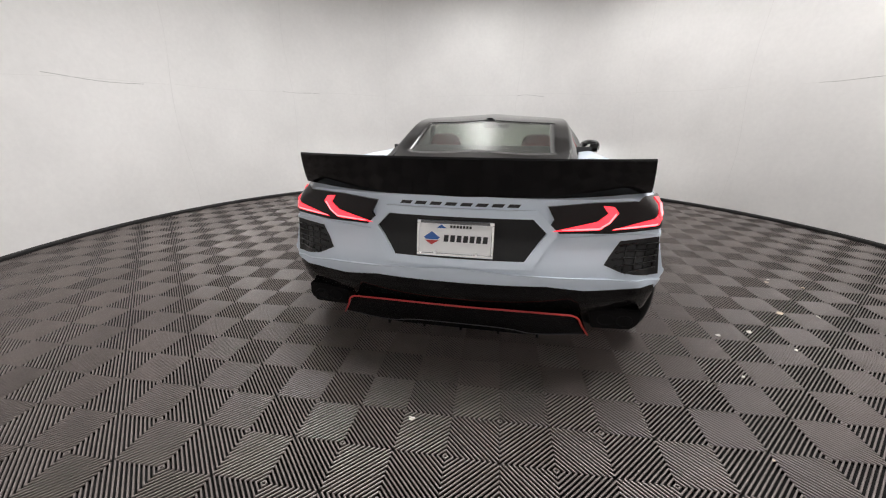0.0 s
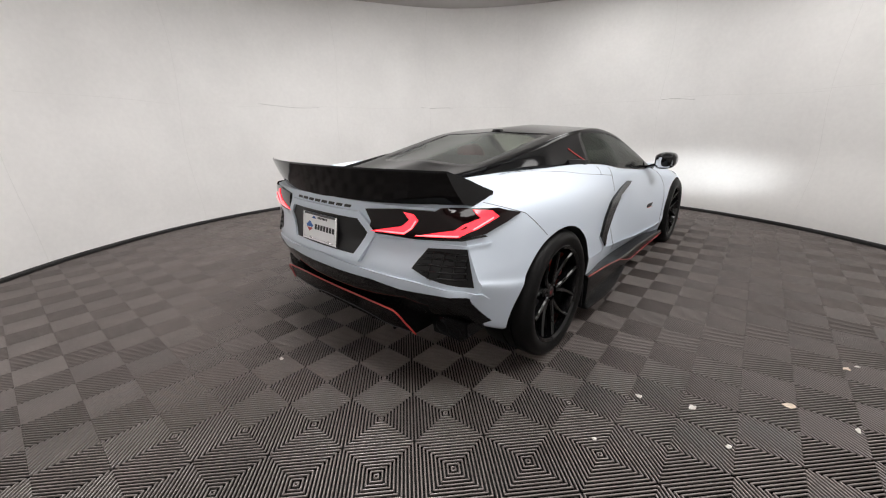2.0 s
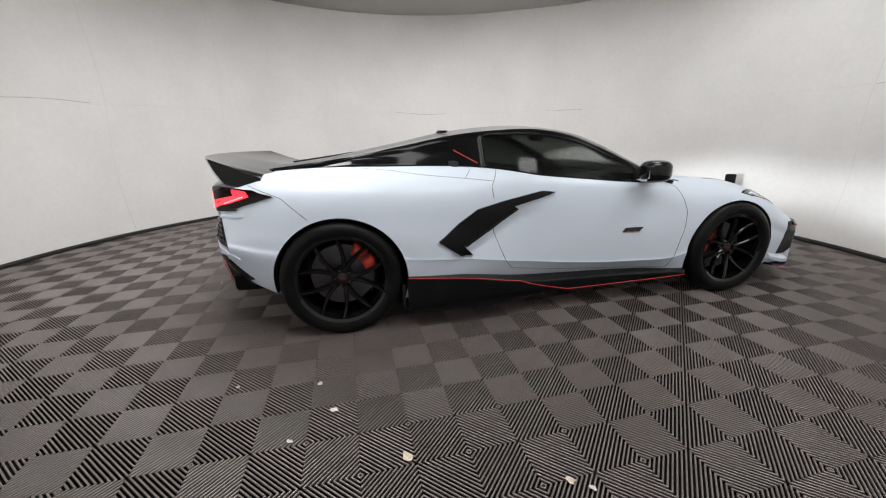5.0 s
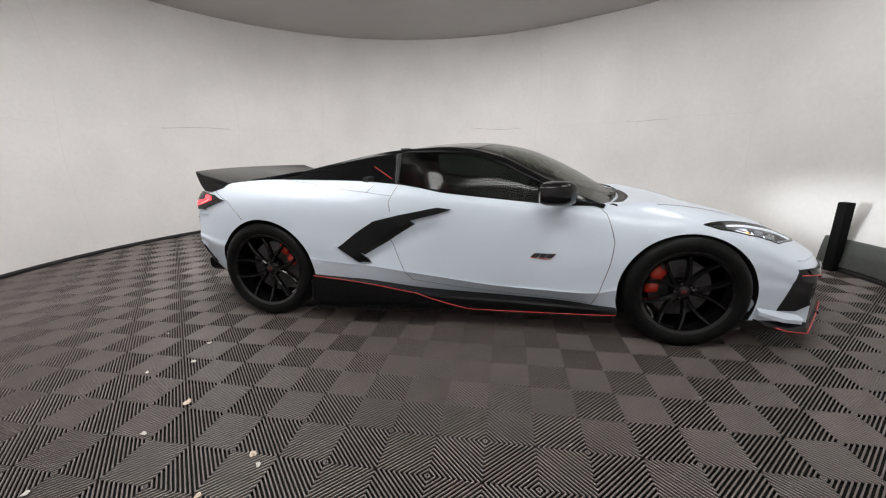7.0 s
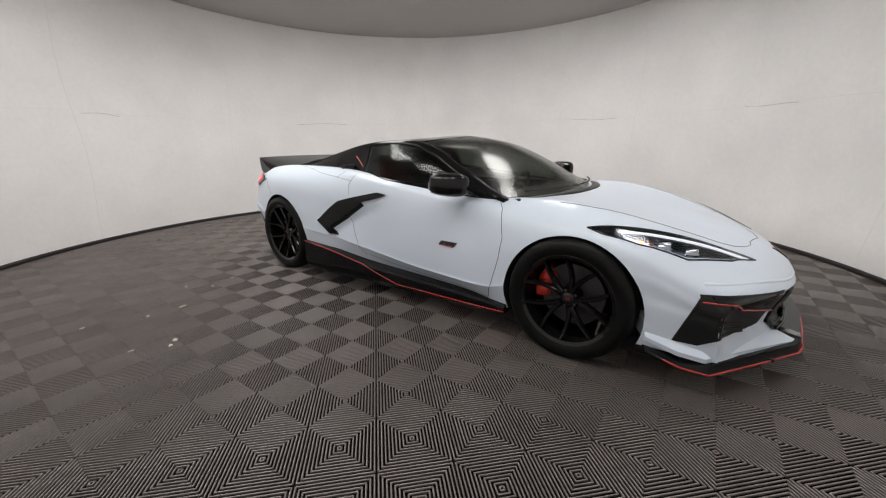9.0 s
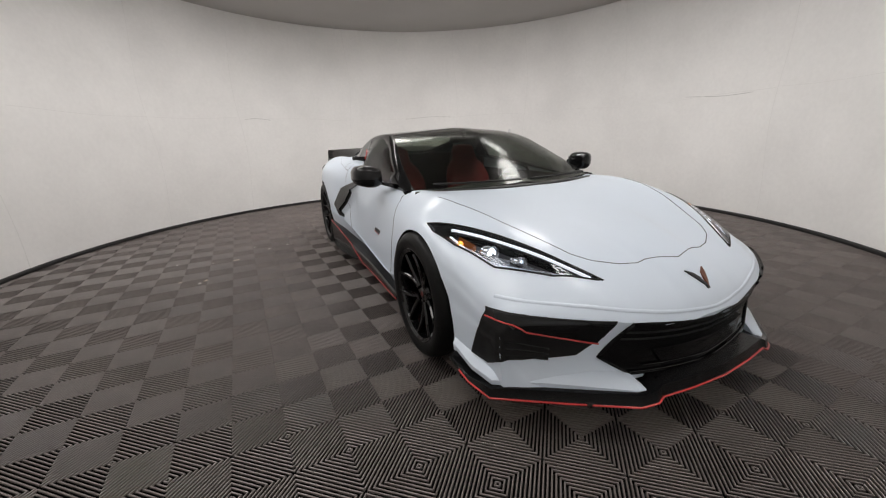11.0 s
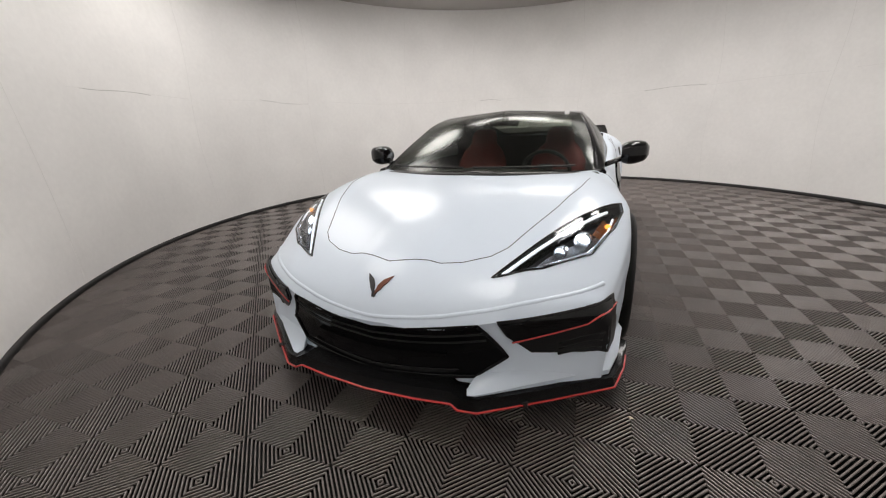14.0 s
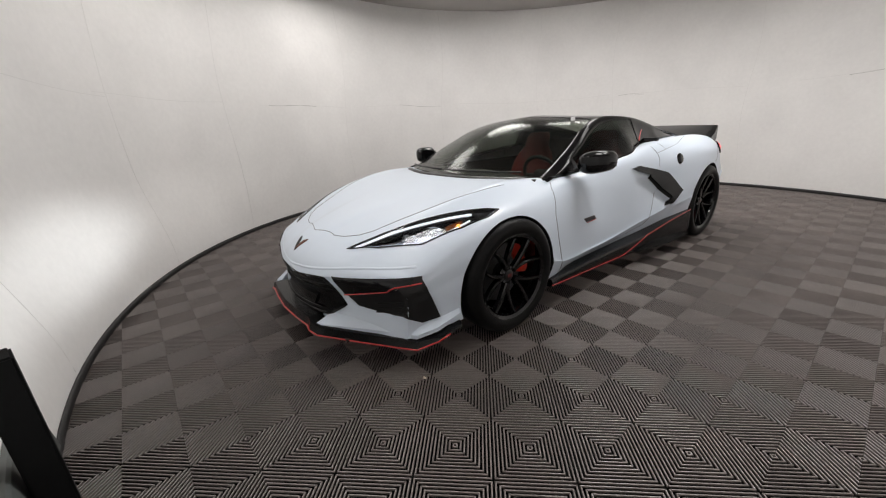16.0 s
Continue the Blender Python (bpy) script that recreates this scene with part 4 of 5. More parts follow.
# tail spoiler
bm = bmesh.new()
rows = []
for x in np.linspace(-0.75, 0.75, 45):
    u = abs(x) / 0.755
    yt = -2.185 + 0.17 * u ** 2.2
    front = -1.72 - 0.04 * u ** 3
    back = yt - front
    ends = 0.008 * (1 - u * u)
    floor_z = 0.878 + 0.012 * u * u
    deck = skin_point(x, -1.72, 0.6, (0, 0, -1))[0].z
    rows.append([Vector((x * w, y, z)) for w, y, z in ((1.035, front, deck - 0.004), (1.03, front + 0.28 * back, deck + 0.022), (1.01, front + 0.58 * back, 0.988 + ends), (0.99, front + 0.86 * back, 1.015 + ends), (0.98, yt, 1.030 + ends), (0.98, yt - 0.004, 1.022 + ends),
                 (0.99, yt + 0.012, 0.985), (1.0, yt + 0.024 + 0.01 * u * u, 0.945), (1.01, yt + 0.036 + 0.02 * u * u, 0.912), (1.015, yt + 0.046 + 0.03 * u * u, floor_z), (1.015, yt + 0.03 * u * u + 0.13, floor_z - 0.02), (1.03, front, deck - 0.03))])
made = loft(bm, rows)
bm.faces.new(made[0][::-1])
bm.faces.new(made[-1])
bmesh.ops.recalc_face_normals(bm, faces=bm.faces)
spoiler = part("spoiler", bm, BLACK, car, "tall gloss black carbon ducktail spoiler", True)
spoiler.data.set_sharp_from_angle(angle=radians(35))

# ---- sides ----
def side_scoop(flip, s):
    scoop = patch("side_scoop", [[(-0.79, 0.528), (-0.75, 0.556), (-0.635, 0.495), (-0.567, 0.42), (-0.65, 0.428)], [(-0.75, 0.556), (-0.66, 0.630), (-0.47, 0.587), (-0.635, 0.495)], [(-0.66, 0.630), (-0.54, 0.706), (-0.40, 0.634), (-0.47, 0.587)],
                                 [(-0.54, 0.706), (-0.36, 0.748), (-0.28, 0.700), (-0.40, 0.634)], [(-0.36, 0.748), (-0.11, 0.796), (0.0, 0.782), (-0.107, 0.756), (-0.28, 0.700)]],
                  "x", s, BLADE, 0.016, 0.045, car, "gloss black boomerang blade round the side intake")
    # flat dark strip painted in for the shade deep in the intake
    patch("intake_shade", [[(-0.635, 0.495), (-0.47, 0.587), (-0.445, 0.572), (-0.61, 0.478)], [(-0.47, 0.587), (-0.40, 0.634), (-0.375, 0.619), (-0.445, 0.572)], [(-0.40, 0.634), (-0.28, 0.700), (-0.262, 0.688), (-0.375, 0.619)]],
          "x", s, DARK, 0.003, 0.006, scoop, "dark strip painted for the shade in the side intake")
    seam("blade_edge", [(-0.79, 0.524), (-0.65, 0.424), (-0.567, 0.416)], "x", s, WHITE, 0.005, scoop, lift=0.002)


both(side_scoop)
both(lambda flip, s: seam("door_seam", [(0.885, 0.795), (0.918, 0.765), (0.938, 0.70), (0.960, 0.612), (0.945, 0.488), (0.898, 0.316), (0.865, 0.215)], "x", s, GAP, 0.0019, car, label="dark door gap"))
both(lambda flip, s: seam("door_seam", [(-0.395, 0.925), (-0.44, 0.835), (-0.43, 0.765)], "x", s, GAP, 0.0017, car, label="dark door gap"))
both(lambda flip, s: seam("door_seam", [(-0.44, 0.60), (-0.412, 0.526), (-0.375, 0.435), (-0.34, 0.36), (-0.29, 0.30)], "x", s, GAP, 0.0017, car, label="dark door gap"))
both(lambda flip, s: seam("sill_seam", [(-0.29, 0.30), (0.0, 0.262), (0.4, 0.236), (0.865, 0.215)], "x", s, GAP, 0.0013, car))
both(lambda flip, s: seam("quarter_seam", [(-1.83, 0.885), (-1.65, 0.822), (-1.515, 0.700)], "x", s, GAP, 0.0015, car))
both(lambda flip, s: seam("deck_seam", [(-1.45, 0.965), (-1.32, 0.967), (-1.035, 0.942), (-0.84, 0.913), (-0.60, 0.888), (-0.43, 0.868)], "x", s, GAP, 0.0015, car, lift=-0.0005))
both(lambda flip, s: seam("pillar_seam", [(-0.558, 0.935), (-0.602, 0.889)], "x", s, GAP, 0.0015, car))


def side_badge(flip, s):
    for k in range(3):
        mat = INK
        y = 0.482 + 0.044 * k
        patch("side_badge_bar", [[(y, 0.500), (y + 0.038, 0.498), (y + 0.066, 0.526), (y + 0.024, 0.526)]], "x", s, mat, 0.004, 0.006, car, step=0.03)
    seam("badge_edge", [(0.485, 0.497), (0.605, 0.494)], "x", s, RED, 0.0022, car, lift=0.004)


both(side_badge)
# fuel lid on the driver's haunch
bm = bmesh.new()
spot, normal = skin_point(-0.6, -0.74, 0.80, (1, 0, 0), 0.003)
turn = normal.to_track_quat("Z", "Y").to_matrix().to_4x4()
lathe(bm, [(0.0, 0.004), (0.040, 0.003), (0.046, -0.004)], Matrix.Translation(spot) @ turn, 28)
bmesh.ops.remove_doubles(bm, verts=bm.verts, dist=1e-5)
part("fuel_lid", bm, BLACK, car, "round black fuel lid", True)

skirt_top = spline((-0.99, 0.325), (-0.60, 0.285), (-0.20, 0.222), (0.40, 0.205), (1.0, 0.195))
skirt_x = spline((-0.99, 0.955), (-0.6, 0.94), (-0.2, 0.915), (0.4, 0.905), (1.0, 0.925))


def side_skirt(flip, s):
    bm = bmesh.new()
    rows = []
    for y in np.linspace(-0.985, 1.0, 60):
        x, z = skirt_x(y), skirt_top(y)
        low = 0.12 + 0.03 * max(0.0, y) ** 2
        rows.append([Vector((s * a, y, b)) for a, b in ((x - 0.16, z + 0.016), (x - 0.006, z + 0.004), (x + 0.002, z - 0.008), (x + 0.003, (z + low) / 2), (x - 0.004, low + 0.012), (x - 0.006, low), (x - 0.12, low - 0.004))])
    made = loft(bm, rows)
    bm.faces.new(made[0][::-1])
    bm.faces.new(made[-1])
    bmesh.ops.recalc_face_normals(bm, faces=bm.faces)
    skirt = part("side_skirt", bm, CARBON, car, "black side skirt with a red pinstripe", True)
    skirt.data.set_sharp_from_angle(angle=radians(30))
    bm = bmesh.new()
    line = [Vector((s * (skirt_x(y) + 0.004), y, skirt_top(y) + 0.002)) for y in np.linspace(-0.98, -0.25, 20)]
    line += [Vector((s * (skirt_x(y) + 0.004), y, skirt_top(y) + (0.135 + 0.03 * max(0, y) ** 2 - skirt_top(y)) * min(1, (y + 0.25) / 0.35))) for y in np.linspace(-0.2, 1.0, 30)]
    tube(bm, line, 0.003)
    part("skirt_pinstripe", bm, RED, skirt, "red pinstripe", True)
    # winglet towards the rear wheel
    bm = bmesh.new()
    rows = []
    for y in np.linspace(-0.97, -0.10, 16):
        out = 0.03 * math.sin(math.pi * (y + 0.97) / 0.87) + 0.012
        x = skirt_x(y) + out
        rows.append([Vector((s * a, y, b)) for a, b in ((x - 0.14, 0.118), (x, 0.112 + 0.02 * (y + 0.97)), (x, 0.100 + 0.02 * (y + 0.97)), (x - 0.14, 0.104))])
    made = loft(bm, rows)
    bm.faces.new(made[0][::-1])
    bm.faces.new(made[-1])
    bmesh.ops.recalc_face_normals(bm, faces=bm.faces)
    part("winglet", bm, BLACK, skirt)
    bm = bmesh.new()
    box(bm, (s * 0.86 - 0.09, -1.015, 0.13), (s * 0.86 + 0.08, -1.003, 0.28))
    part("mud_flap", bm, MATTE, skirt)


both(side_skirt)


def door_mirror(flip, s):
    bm = bmesh.new()
    rows = []
    for u in np.linspace(0, 1, 13):
        x = 0.872 + 0.160 * u
        size = 0.72 + 0.28 * math.sin(math.pi * u ** 0.8) - (2.4 * (u - 0.88) if u > 0.88 else 0)
        rows.append([Vector((s * x, 0.635 - 0.05 * u + 0.104 * size * cy * (1.1 if cy > 0 else 1.0), 0.893 + 0.012 * u + 0.072 * size * cz)) for cy, cz in
                     [(math.copysign(abs(math.cos(a)) ** 0.6, math.cos(a)), math.copysign(abs(math.sin(a)) ** 0.6, math.sin(a))) for a in np.linspace(0, 2 * math.pi, 20, endpoint=False)]])
    made = loft(bm, rows)
    bm.faces.new(made[0][::-1])
    bm.faces.new(made[-1])
    bmesh.ops.recalc_face_normals(bm, faces=bm.faces)
    mirror = part("door_mirror", bm, BLACK, car, "gloss black door mirror", True)
    mirror.data.set_sharp_from_angle(angle=radians(50))
    bm = bmesh.new()
    tube(bm, [Vector((s * 0.775, 0.70, 0.825)), Vector((s * 0.83, 0.67, 0.845)), Vector((s * 0.90, 0.62, 0.868))], 0.035, 0.014)
    part("mirror_arm", bm, BLACK, mirror, "", True)
    bm = bmesh.new()
    box(bm, (-0.062, -0.002, -0.042), (0.062, 0.002, 0.042), pose(s * 0.955, 0.516, 0.889))
    bmesh.ops.bevel(bm, geom=[e for e in bm.edges if abs(e.verts[0].co.y - e.verts[1].co.y) > 0.001], offset=0.018, segments=3, affect="EDGES")
    part("mirror_glass", bm, CHROME, mirror, "mirror glass")


both(door_mirror)

# ---- front ----
both(lambda flip, s: seam("hood_seam", [(0.715, 1.22), (0.685, 1.40), (0.60, 1.65), (0.515, 1.83), (0.455, 1.96), (0.40, 2.02), (0.30, 2.075), (0.215, 2.098), (0.165, 2.094), (0.0, 2.135)], "z", 1, GAP, 0.0018, car, flip, label="dark hood gap"))


def headlight(flip, s):
    lamp = patch("headlight", [[(0.50, 2.045), (0.60, 1.905), (0.70, 1.755), (0.82, 1.57), (0.835, 1.64), (0.75, 1.835), (0.60, 1.995)]], "z", 1, BEZEL, -0.058, 0.006, car, "long dark headlight, switched on", flip=flip)
    edge = EYE + EYE[:1]
    bm = bmesh.new()
    tube(bm, [skin_point(-x if flip else x, y, 0.6, (0, 0, -1), 0.0)[0] for p, q in zip(edge, edge[1:]) for x, y in [(p[0] + (q[0] - p[0]) * k / 8, p[1] + (q[1] - p[1]) * k / 8) for k in range(8)]] + [skin_point(-EYE[0][0] if flip else EYE[0][0], EYE[0][1], 0.6, (0, 0, -1), 0.0)[0]], 0.006, 0.004)
    part("rim", bm, BLACK, lamp, "black rim", True)
    # a dark shelf along the inner edge carries the daytime strip
    patch("shelf", [[(0.862, 1.435), (0.60, 1.862), (0.44, 2.108), (0.475, 2.088), (0.63, 1.885), (0.80, 1.62), (0.866, 1.475)]], "z", 1, BLACK, -0.012, 0.045, lamp, flip=flip)
    patch("tip", [[(0.44, 2.108), (0.475, 2.088), (0.56, 1.99), (0.60, 2.012)]], "z", 1, REFLECTOR, -0.016, 0.03, lamp, flip=flip)
    patch("outer_shelf", [[(0.866, 1.475), (0.80, 1.62), (0.825, 1.64), (0.870, 1.52)]], "z", 1, BLACK, -0.010, 0.045, lamp, flip=flip)
    patch("reflector", [[(0.80, 1.66), (0.64, 1.90), (0.56, 1.995), (0.60, 2.002), (0.755, 1.845), (0.828, 1.67)]], "z", 1, REFLECTOR, -0.046, 0.006, lamp, flip=flip)
    seam("daytime_strip", [(0.812, 1.565), (0.70, 1.745), (0.60, 1.895), (0.465, 2.088)], "z", 1, DRL, 0.0068, lamp, flip, -0.008)
    seam("daytime_bar", [(0.838, 1.60), (0.822, 1.70), (0.79, 1.785)], "z", 1, DRL, 0.0048, lamp, flip, -0.006)
    seam("lower_edge", [(0.585, 2.018), (0.68, 1.93), (0.752, 1.856), (0.80, 1.765)], "z", 1, CHROME, 0.0045, lamp, flip, -0.008)
    # projectors: short barrels that face ahead
    for x, y, r, mat in ((0.738, 1.775, 0.033, BEAM), (0.660, 1.885, 0.024, BEAMLOW)):
        spot = skin_point(-x if flip else x, y, 0.6, (0, 0, -1), -0.040)[0]
        aim = Matrix.Translation(spot) @ pose(0, 0, 0, -84, 0, 7 * s)
        bm = bmesh.new()
        lathe(bm, [(r * 0.86, -0.022), (r * 0.9, 0.020), (r, 0.022), (r + 0.003, 0.018), (r + 0.003, -0.03)], aim, 28)
        barrel = part("projector", bm, CHROME, lamp, "", True)
        bm = bmesh.new()
        lathe(bm, [(0.0, -0.008), (r * 0.5, -0.011), (r * 0.87, -0.020)], aim, 28)
        bmesh.ops.remove_doubles(bm, verts=bm.verts, dist=1e-5)
        part("bulb_lens", bm, mat, barrel, "lit projector lens", True)
    patch("amber_reflector", [[(0.845, 1.53), (0.80, 1.635), (0.775, 1.715), (0.815, 1.725), (0.846, 1.66), (0.866, 1.55)]], "z", 1, AMBER, -0.014, 0.03, lamp, "amber reflector", flip=flip)
    spot = skin_point(-0.822 if flip else 0.822, 1.665, 0.6, (0, 0, -1), -0.010)[0]
    bm = bmesh.new()
    bmesh.ops.create_uvsphere(bm, u_segments=12, v_segments=8, radius=0.013, matrix=Matrix.Translation(spot))
    part("amber_bulb", bm, AMBERLIT, lamp, "small lit amber bulb", True)
    lens = patch("lens", [EYE], "z", 1, LENS, 0.004, 0.002, lamp, "clear lens", flip=flip)
    lens.visible_shadow = False


both(headlight)
grille = patch("grille", [[(0.0, 0.392), (0.42, 0.440), (0.517, 0.288), (0.40, 0.205), (0.0, 0.178)], [(0.0, 0.392), (-0.42, 0.440), (-0.517, 0.288), (-0.40, 0.205), (0.0, 0.178)]], "y", 1, GRILLE, 0.004, 0.02, car, "wide gloss black front grille")
patch("grille_plate", [[(-0.30, 0.305), (0.0, 0.295), (0.0, 0.225), (-0.26, 0.240)], [(0.30, 0.305), (0.0, 0.295), (0.0, 0.225), (0.26, 0.240)]], "y", 1, GRILLE, 0.016, 0.014, grille, "gloss black plate panel")
seam("grille_frame", [(-0.416, 0.434), (-0.510, 0.288), (-0.398, 0.210), (0, 0.184), (0.398, 0.210), (0.510, 0.288), (0.416, 0.434)], "y", 1, GRILLE, 0.006, grille, lift=0.006)
for z, reach in ((0.338, 0.44), (0.372, 0.45)):
    seam("grille_bar", [(-reach, z + 0.028), (0, z - 0.012), (reach, z + 0.028)], "y", 1, DARK, 0.004, grille, lift=0.005)
for z, reach in ((0.216, 0.34), (0.196, 0.40)):
    seam("grille_blade", [(-reach, z + 0.022), (0, z), (reach, z + 0.022)], "y", 1, BLACK, 0.0035, grille, lift=0.012)


def side_intake(flip, s):
    fog = patch("front_intake", [[(0.480, 0.452), (0.747, 0.474), (0.852, 0.478), (0.868, 0.36), (0.835, 0.284), (0.77, 0.278), (0.59, 0.303), (0.507, 0.383)]], "y", 1, MATTE, 0.007, 0.03, car, "black front corner intake with red trim", flip=flip, step=0.010)
    patch("intake_brow", [[(0.492, 0.445), (0.747, 0.467), (0.838, 0.471), (0.842, 0.444), (0.77, 0.420), (0.530, 0.362)]], "y", 1, BLACK, 0.016, 0.012, fog, flip=flip)
    seam("intake_pinstripe", [(0.524, 0.360), (0.650, 0.392), (0.768, 0.420), (0.785, 0.434), (0.855, 0.446)], "y", 1, RED, 0.0036, fog, flip, 0.016, "red pinstripe")
    patch("intake_side", [[(1.93, 0.462), (2.06, 0.46), (2.06, 0.30), (1.95, 0.235), (1.85, 0.24)]], "x", s, MATTE, 0.006, 0.02, fog, step=0.012)
    for k in range(3):
        seam("slat", [(0.68, 0.283 + 0.024 * k), (0.76, 0.292 + 0.028 * k), (0.83, 0.300 + 0.030 * k)], "y", 1, DARK, 0.005, fog, flip, 0.004)


both(side_intake)

# front lip with its pinstripe
def lip_points():
    half = [Vector(p) for p in ((0.0, 2.392, 0.158), (0.20, 2.380, 0.158), (0.345, 2.362, 0.160), (0.375, 2.368, 0.146), (0.44, 2.348, 0.136), (0.66, 2.19, 0.128), (0.892, 2.012, 0.118), (0.925, 1.90, 0.135), (0.94, 1.76, 0.175))]
    return [Vector((-p.x, p.y, p.z)) for p in half[:0:-1]] + half


bm = bmesh.new()
rows = []
pts = []
base = lip_points()
for a, b in zip(base, base[1:]):
    pts += [a.lerp(b, k / 4) for k in range(4)]
pts.append(base[-1])
for p in pts:
    out = Vector((p.x * 0.9, p.y - 1.35, 0)).normalized()
    high = 0.044 - 0.035 * max(0.0, (abs(p.x) - 0.88) / 0.06)
    rows.append([p, p - out * 0.004 + Vector((0, 0, 0.010)), p - out * 0.012 + Vector((0, 0, high)), p - out * 0.10 + Vector((0, 0, high + 0.004)), p - out * 0.14 + Vector((0, 0, 0.004))])
made = loft(bm, rows)
bm.faces.new(made[0][::-1])
bm.faces.new(made[-1])
bmesh.ops.recalc_face_normals(bm, faces=bm.faces)
lip = part("front_splitter", bm, CARBON, car, "black carbon front splitter with a red pinstripe", True)
lip.data.set_sharp_from_angle(angle=radians(20))
bm = bmesh.new()
tube(bm, [p + Vector((0, 0.002, 0.001)) for p in pts[2:-2]], 0.0042)
part("splitter_pinstripe", bm, RED, lip, "red pinstripe", True)
bm = bmesh.new()
box(bm, (-0.60, 1.70, 0.125), (0.60, 2.25, 0.140))
part("under_tray", bm, MATTE, lip)

# white bumper blades over the splitter
def bumper_wing(flip, s):
    bm = bmesh.new()
    rows = []
    line = [p for p in pts if p.x > 0.40]
    for k, p in enumerate(line):
        u = k / (len(line) - 1)
        out = Vector((p.x * 0.9, p.y - 1.35, 0)).normalized()
        g = min(1.0, u / 0.35)
        rows.append([Vector((s * q.x, q.y, q.z)) for q in (p - out * 0.032 + Vector((0, 0, 0.042)), p - out * 0.030 + Vector((0, 0, 0.045 + 0.019 * g)), p - out * (0.04 + 0.04 * g) + Vector((0, 0, 0.048 + 0.067 * g)), p - out * (0.06 + 0.11 * g) + Vector((0, 0, 0.049 + 0.101 * g)), p - out * (0.06 + 0.11 * g) + Vector((0, 0, 0.042)))])
    made = loft(bm, rows)
    bm.faces.new(made[0][::-1])
    bm.faces.new(made[-1])
    bmesh.ops.recalc_face_normals(bm, faces=bm.faces)
    ob = part("bumper_blade", bm, WHITE, car, "white lower bumper blade", True)
    ob.data.set_sharp_from_angle(angle=radians(30))


both(bumper_wing)

# the fascia rolls under along a crease above the grille
crease = smooth_line([Vector(p) for p in ((0.0, 0.434), (0.11, 0.441), (0.256, 0.454), (0.43, 0.482), (0.534, 0.499), (0.632, 0.508), (0.741, 0.512), (0.82, 0.518))], 3)
crease = [(-p[0], p[1]) for p in crease[:0:-1]] + [(p[0], p[1]) for p in crease]
seam("fascia_crease", crease, "y", 1, WHITE, 0.011, car, lift=-0.0072)

# nose emblem: two crossed flags as plain shapes
for s, mat in ((1, INK), (-1, BRONZE)):
    emblem = patch("emblem_flag", [[(s * 0.002, 2.270), (s * 0.007, 2.240), (s * 0.024, 2.218), (s * 0.056, 2.200), (s * 0.042, 2.226), (s * 0.020, 2.254)]], "z", 1, mat, 0.006, 0.006, car, step=0.01)
patch("emblem_base", [[(-0.006, 2.276), (0.006, 2.276), (0.016, 2.245), (0, 2.256), (-0.016, 2.245)]], "z", 1, INK, 0.004, 0.006, car, step=0.01)

# headlight beams
for s in (1, -1):
    data = bpy.data.lights.new("headlight_beam", "SPOT")
    data.energy, data.color, data.shadow_soft_size = 42, (0.92, 0.97, 1.0), 0.03
    data.spot_size, data.spot_blend = radians(100), 1.0
    light = new("headlight_beam", data)
    light.matrix_world = look((s * 0.72, 2.02, 0.66), (s * 0.95, 3.6, 0.50)) @ Matrix.Diagonal((1.0, 0.28, 1, 1))

# ---- scraps on the floor ----
def scrap(x, y, size, mat, label, turn):
    bm = bmesh.new()
    rng = random.Random(int(x * 1000) + int(y * 77))
    ring = []
    n = 9
    for k in range(n):
        a = 2 * math.pi * k / n
        r = size * rng.uniform(0.5, 1.1)
        ring.append(bm.verts.new((r * math.cos(a), 0.65 * r * math.sin(a), rng.uniform(0.001, 0.007))))
    mid = bm.verts.new((0, 0, 0.006))
    for k in range(n):
        bm.faces.new((ring[k], ring[(k + 1) % n], mid))
    out = bmesh.ops.extrude_face_region(bm, geom=bm.faces[:])
    bmesh.ops.translate(bm, vec=(0, 0, 0.0015), verts=[v for v in out["geom"] if isinstance(v, bmesh.types.BMVert)])
    bmesh.ops.recalc_face_normals(bm, faces=bm.faces)
    ob = tagged(part("debris", bm, mat), label, "debris", "scraps on the floor")
    ob.matrix_basis = pose(x, y, 0.0, 0, 0, turn)


for x, y, size, leaf, turn in ((1.92, -1.11, 0.030, 1, 20), (1.61, -1.39, 0.024, 0, 70), (-0.145, -2.405, 0.016, 0, 0), (2.14, -0.58, 0.022, 1, 40), (2.18, -0.525, 0.018, 0, 10), (-0.96, 2.025, 0.014, 1, 0),
                               (1.41, -1.47, 0.02, 0, 30), (2.13, -1.12, 0.02, 0, 80), (2.34, -0.64, 0.018, 1, 15), (1.75, -1.55, 0.015, 0, 50), (1.35, -1.85, 0.012, 0, 20), (2.45, -1.25, 0.02, 0, 0), (1.2, -2.35, 0.012, 1, 35)):
    scrap(x, y, size, DEBRIS if leaf else PAPER, "dry tan leaf scrap lying on the tiles" if leaf else "small pale paper scrap lying on the tiles", turn)

# ---- floor tiles, 0.4 m each, with four fields of diagonal ribs ----
CELL, TURN, OFFX, OFFY = 0.1987, 0.04097, 0.11846, 0.03102


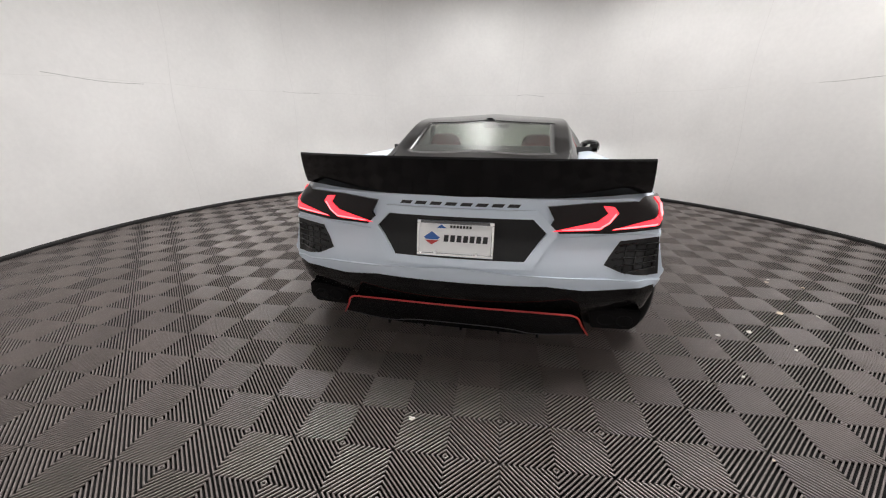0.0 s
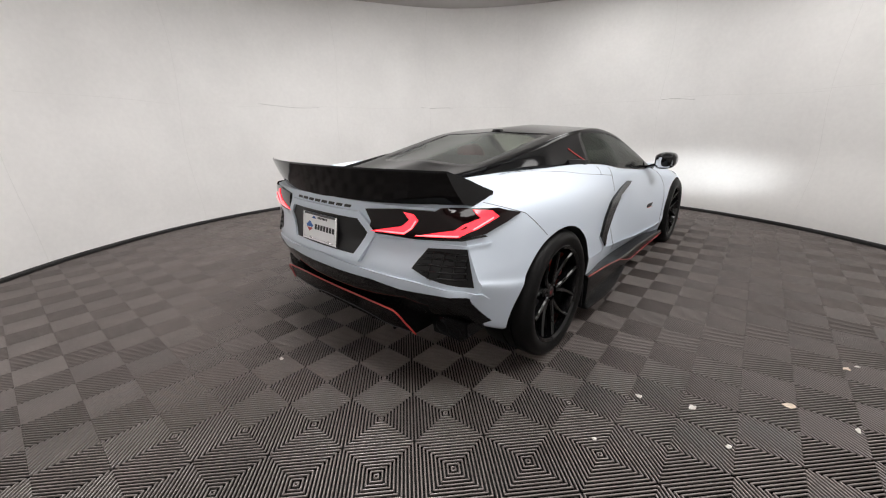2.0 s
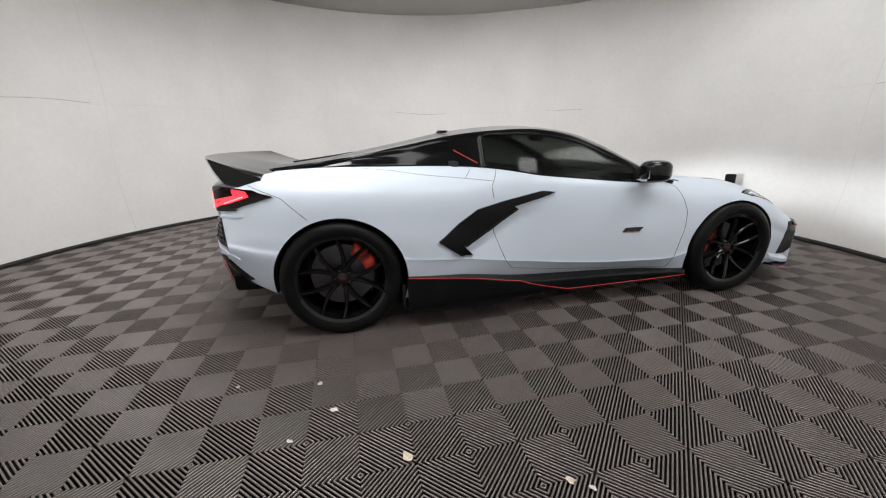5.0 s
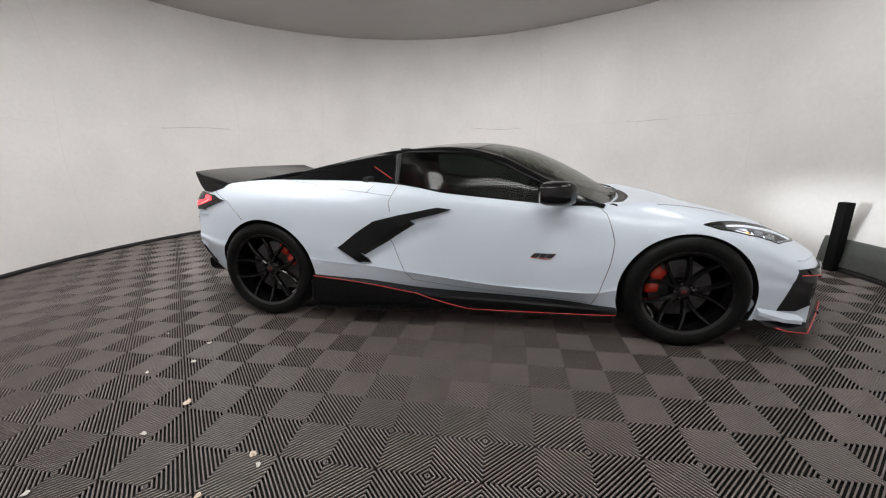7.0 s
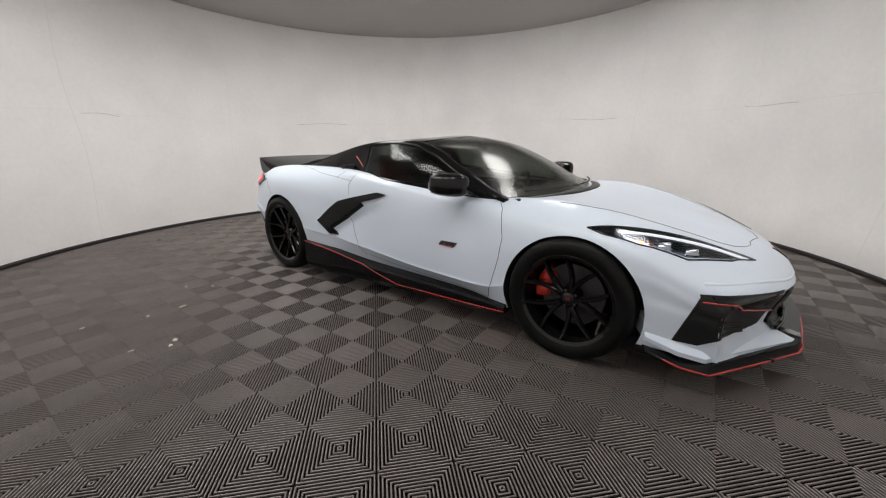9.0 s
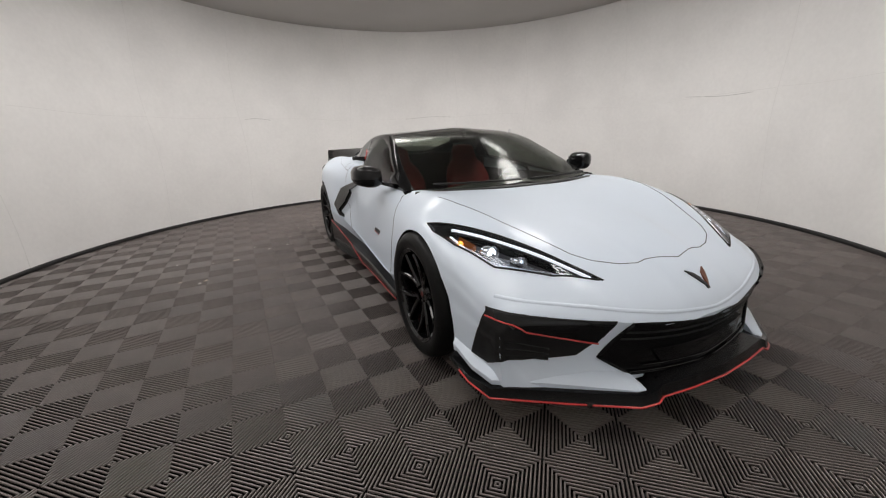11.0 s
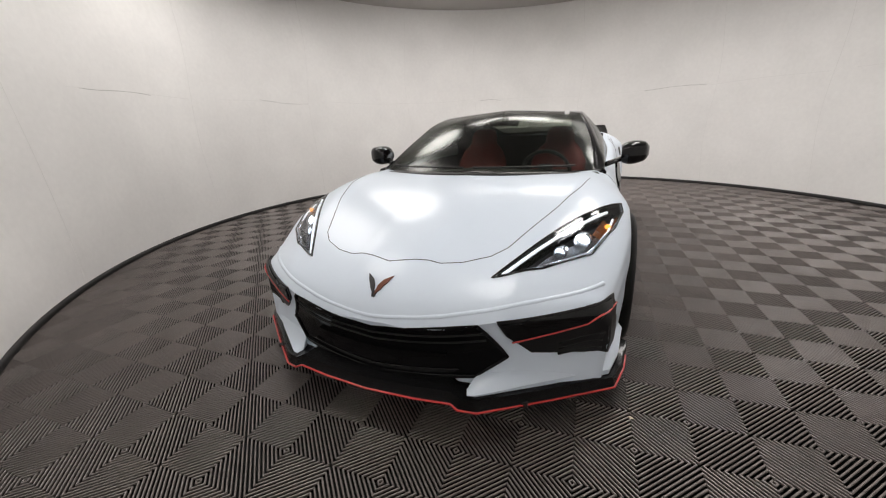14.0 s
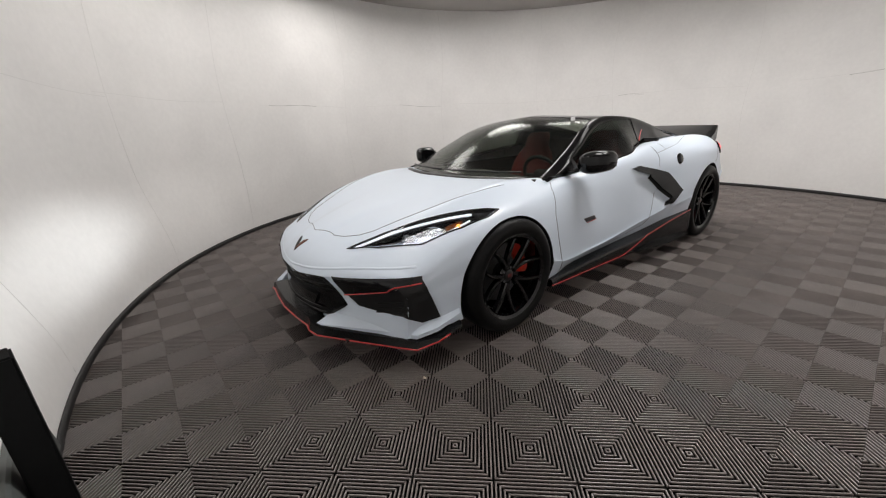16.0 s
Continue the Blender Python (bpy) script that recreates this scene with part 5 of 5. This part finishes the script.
def rib_tile(bm, x0=0.0, y0=0.0, m=None):
    """A tile from (x0, y0) to two cells further; ribs run square to the line that joins its like corners."""
    n, wide = 20, 0.43
    for i in range(2):
        for j in range(2):
            for k in range(n):
                # a rib between u0 and u1 along the diagonal, inside the unit square
                u0, u1 = 2 * (k + 0.5 - wide / 2) / n, 2 * (k + 0.5 + wide / 2) / n
                lines = []
                c = (u0 + u1) / 2
                round_top = [(c - (u1 - u0) / 2 * math.cos(math.pi * q / 8), -0.0022 * (1 - math.sin(math.pi * q / 8))) for q in range(9)]
                for u, h in ((c - 0.012, -0.019), (c - 0.012, -0.0085), (u0, -0.0072), *round_top, (u1, -0.0072), (c + 0.012, -0.0085), (c + 0.012, -0.019)):
                    u = min(max(u, 0.004), 1.996)
                    a, b = (max(0.0, u - 1) + 0.002, min(1.0, u) - 0.002)
                    ends = [(a, u - a), (b, u - b)]
                    if (i + j) % 2:
                        ends = [(1 - p, q) for p, q in ends]
                    lines.append([Vector(((i + p + x0) * CELL, (j + q + y0) * CELL, h)) for p, q in ends])
                v = [[bm.verts.new(m @ p if m else p) for p in ln] for ln in lines]
                for one, two in zip(v, v[1:]):
                    f = bm.faces.new((one[0], one[1], two[1], two[0]))
                    # stems and undersides take the near-black painted in as the gaps' shade
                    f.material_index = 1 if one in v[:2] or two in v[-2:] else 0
                    f.normal_update()
                    if (f.normal.z < 0) == (one is not v[1] and two is not v[-2]):
                        f.normal_flip()


bm = bmesh.new()
rib_tile(bm)
tile_mesh = mesh_of("floor_tile", bm, [TILE, RIBSHADE])
lay = Matrix.Rotation(TURN, 4, "Z")
spots = []
for i in range(-14, 14):
    for j in range(-14, 14):
        p = lay @ Vector((2 * i * CELL + OFFX, 2 * j * CELL + OFFY, 0))
        c = lay @ Vector((2 * i * CELL + OFFX + CELL, 2 * j * CELL + OFFY + CELL, 0))
        far = math.hypot(c.x - CX, c.y - CY)
        if far < RADIUS + 0.34:
            spots.append((far, i, j, p))
spots.sort(key=lambda s: s[0])
rest = bmesh.new()
for n, (far, i, j, p) in enumerate(spots):
    if n < 300:
        ob = new("floor_tile", tile_mesh)
        ob.parent = floor
        ob.matrix_basis = Matrix.Translation(p) @ lay
    else:
        rib_tile(rest, 0, 0, Matrix.Translation(p) @ lay)
tagged(part("outer_floor_tiles", rest, [TILE, RIBSHADE], floor), "ribbed tiles along the wall", kind="stuff")
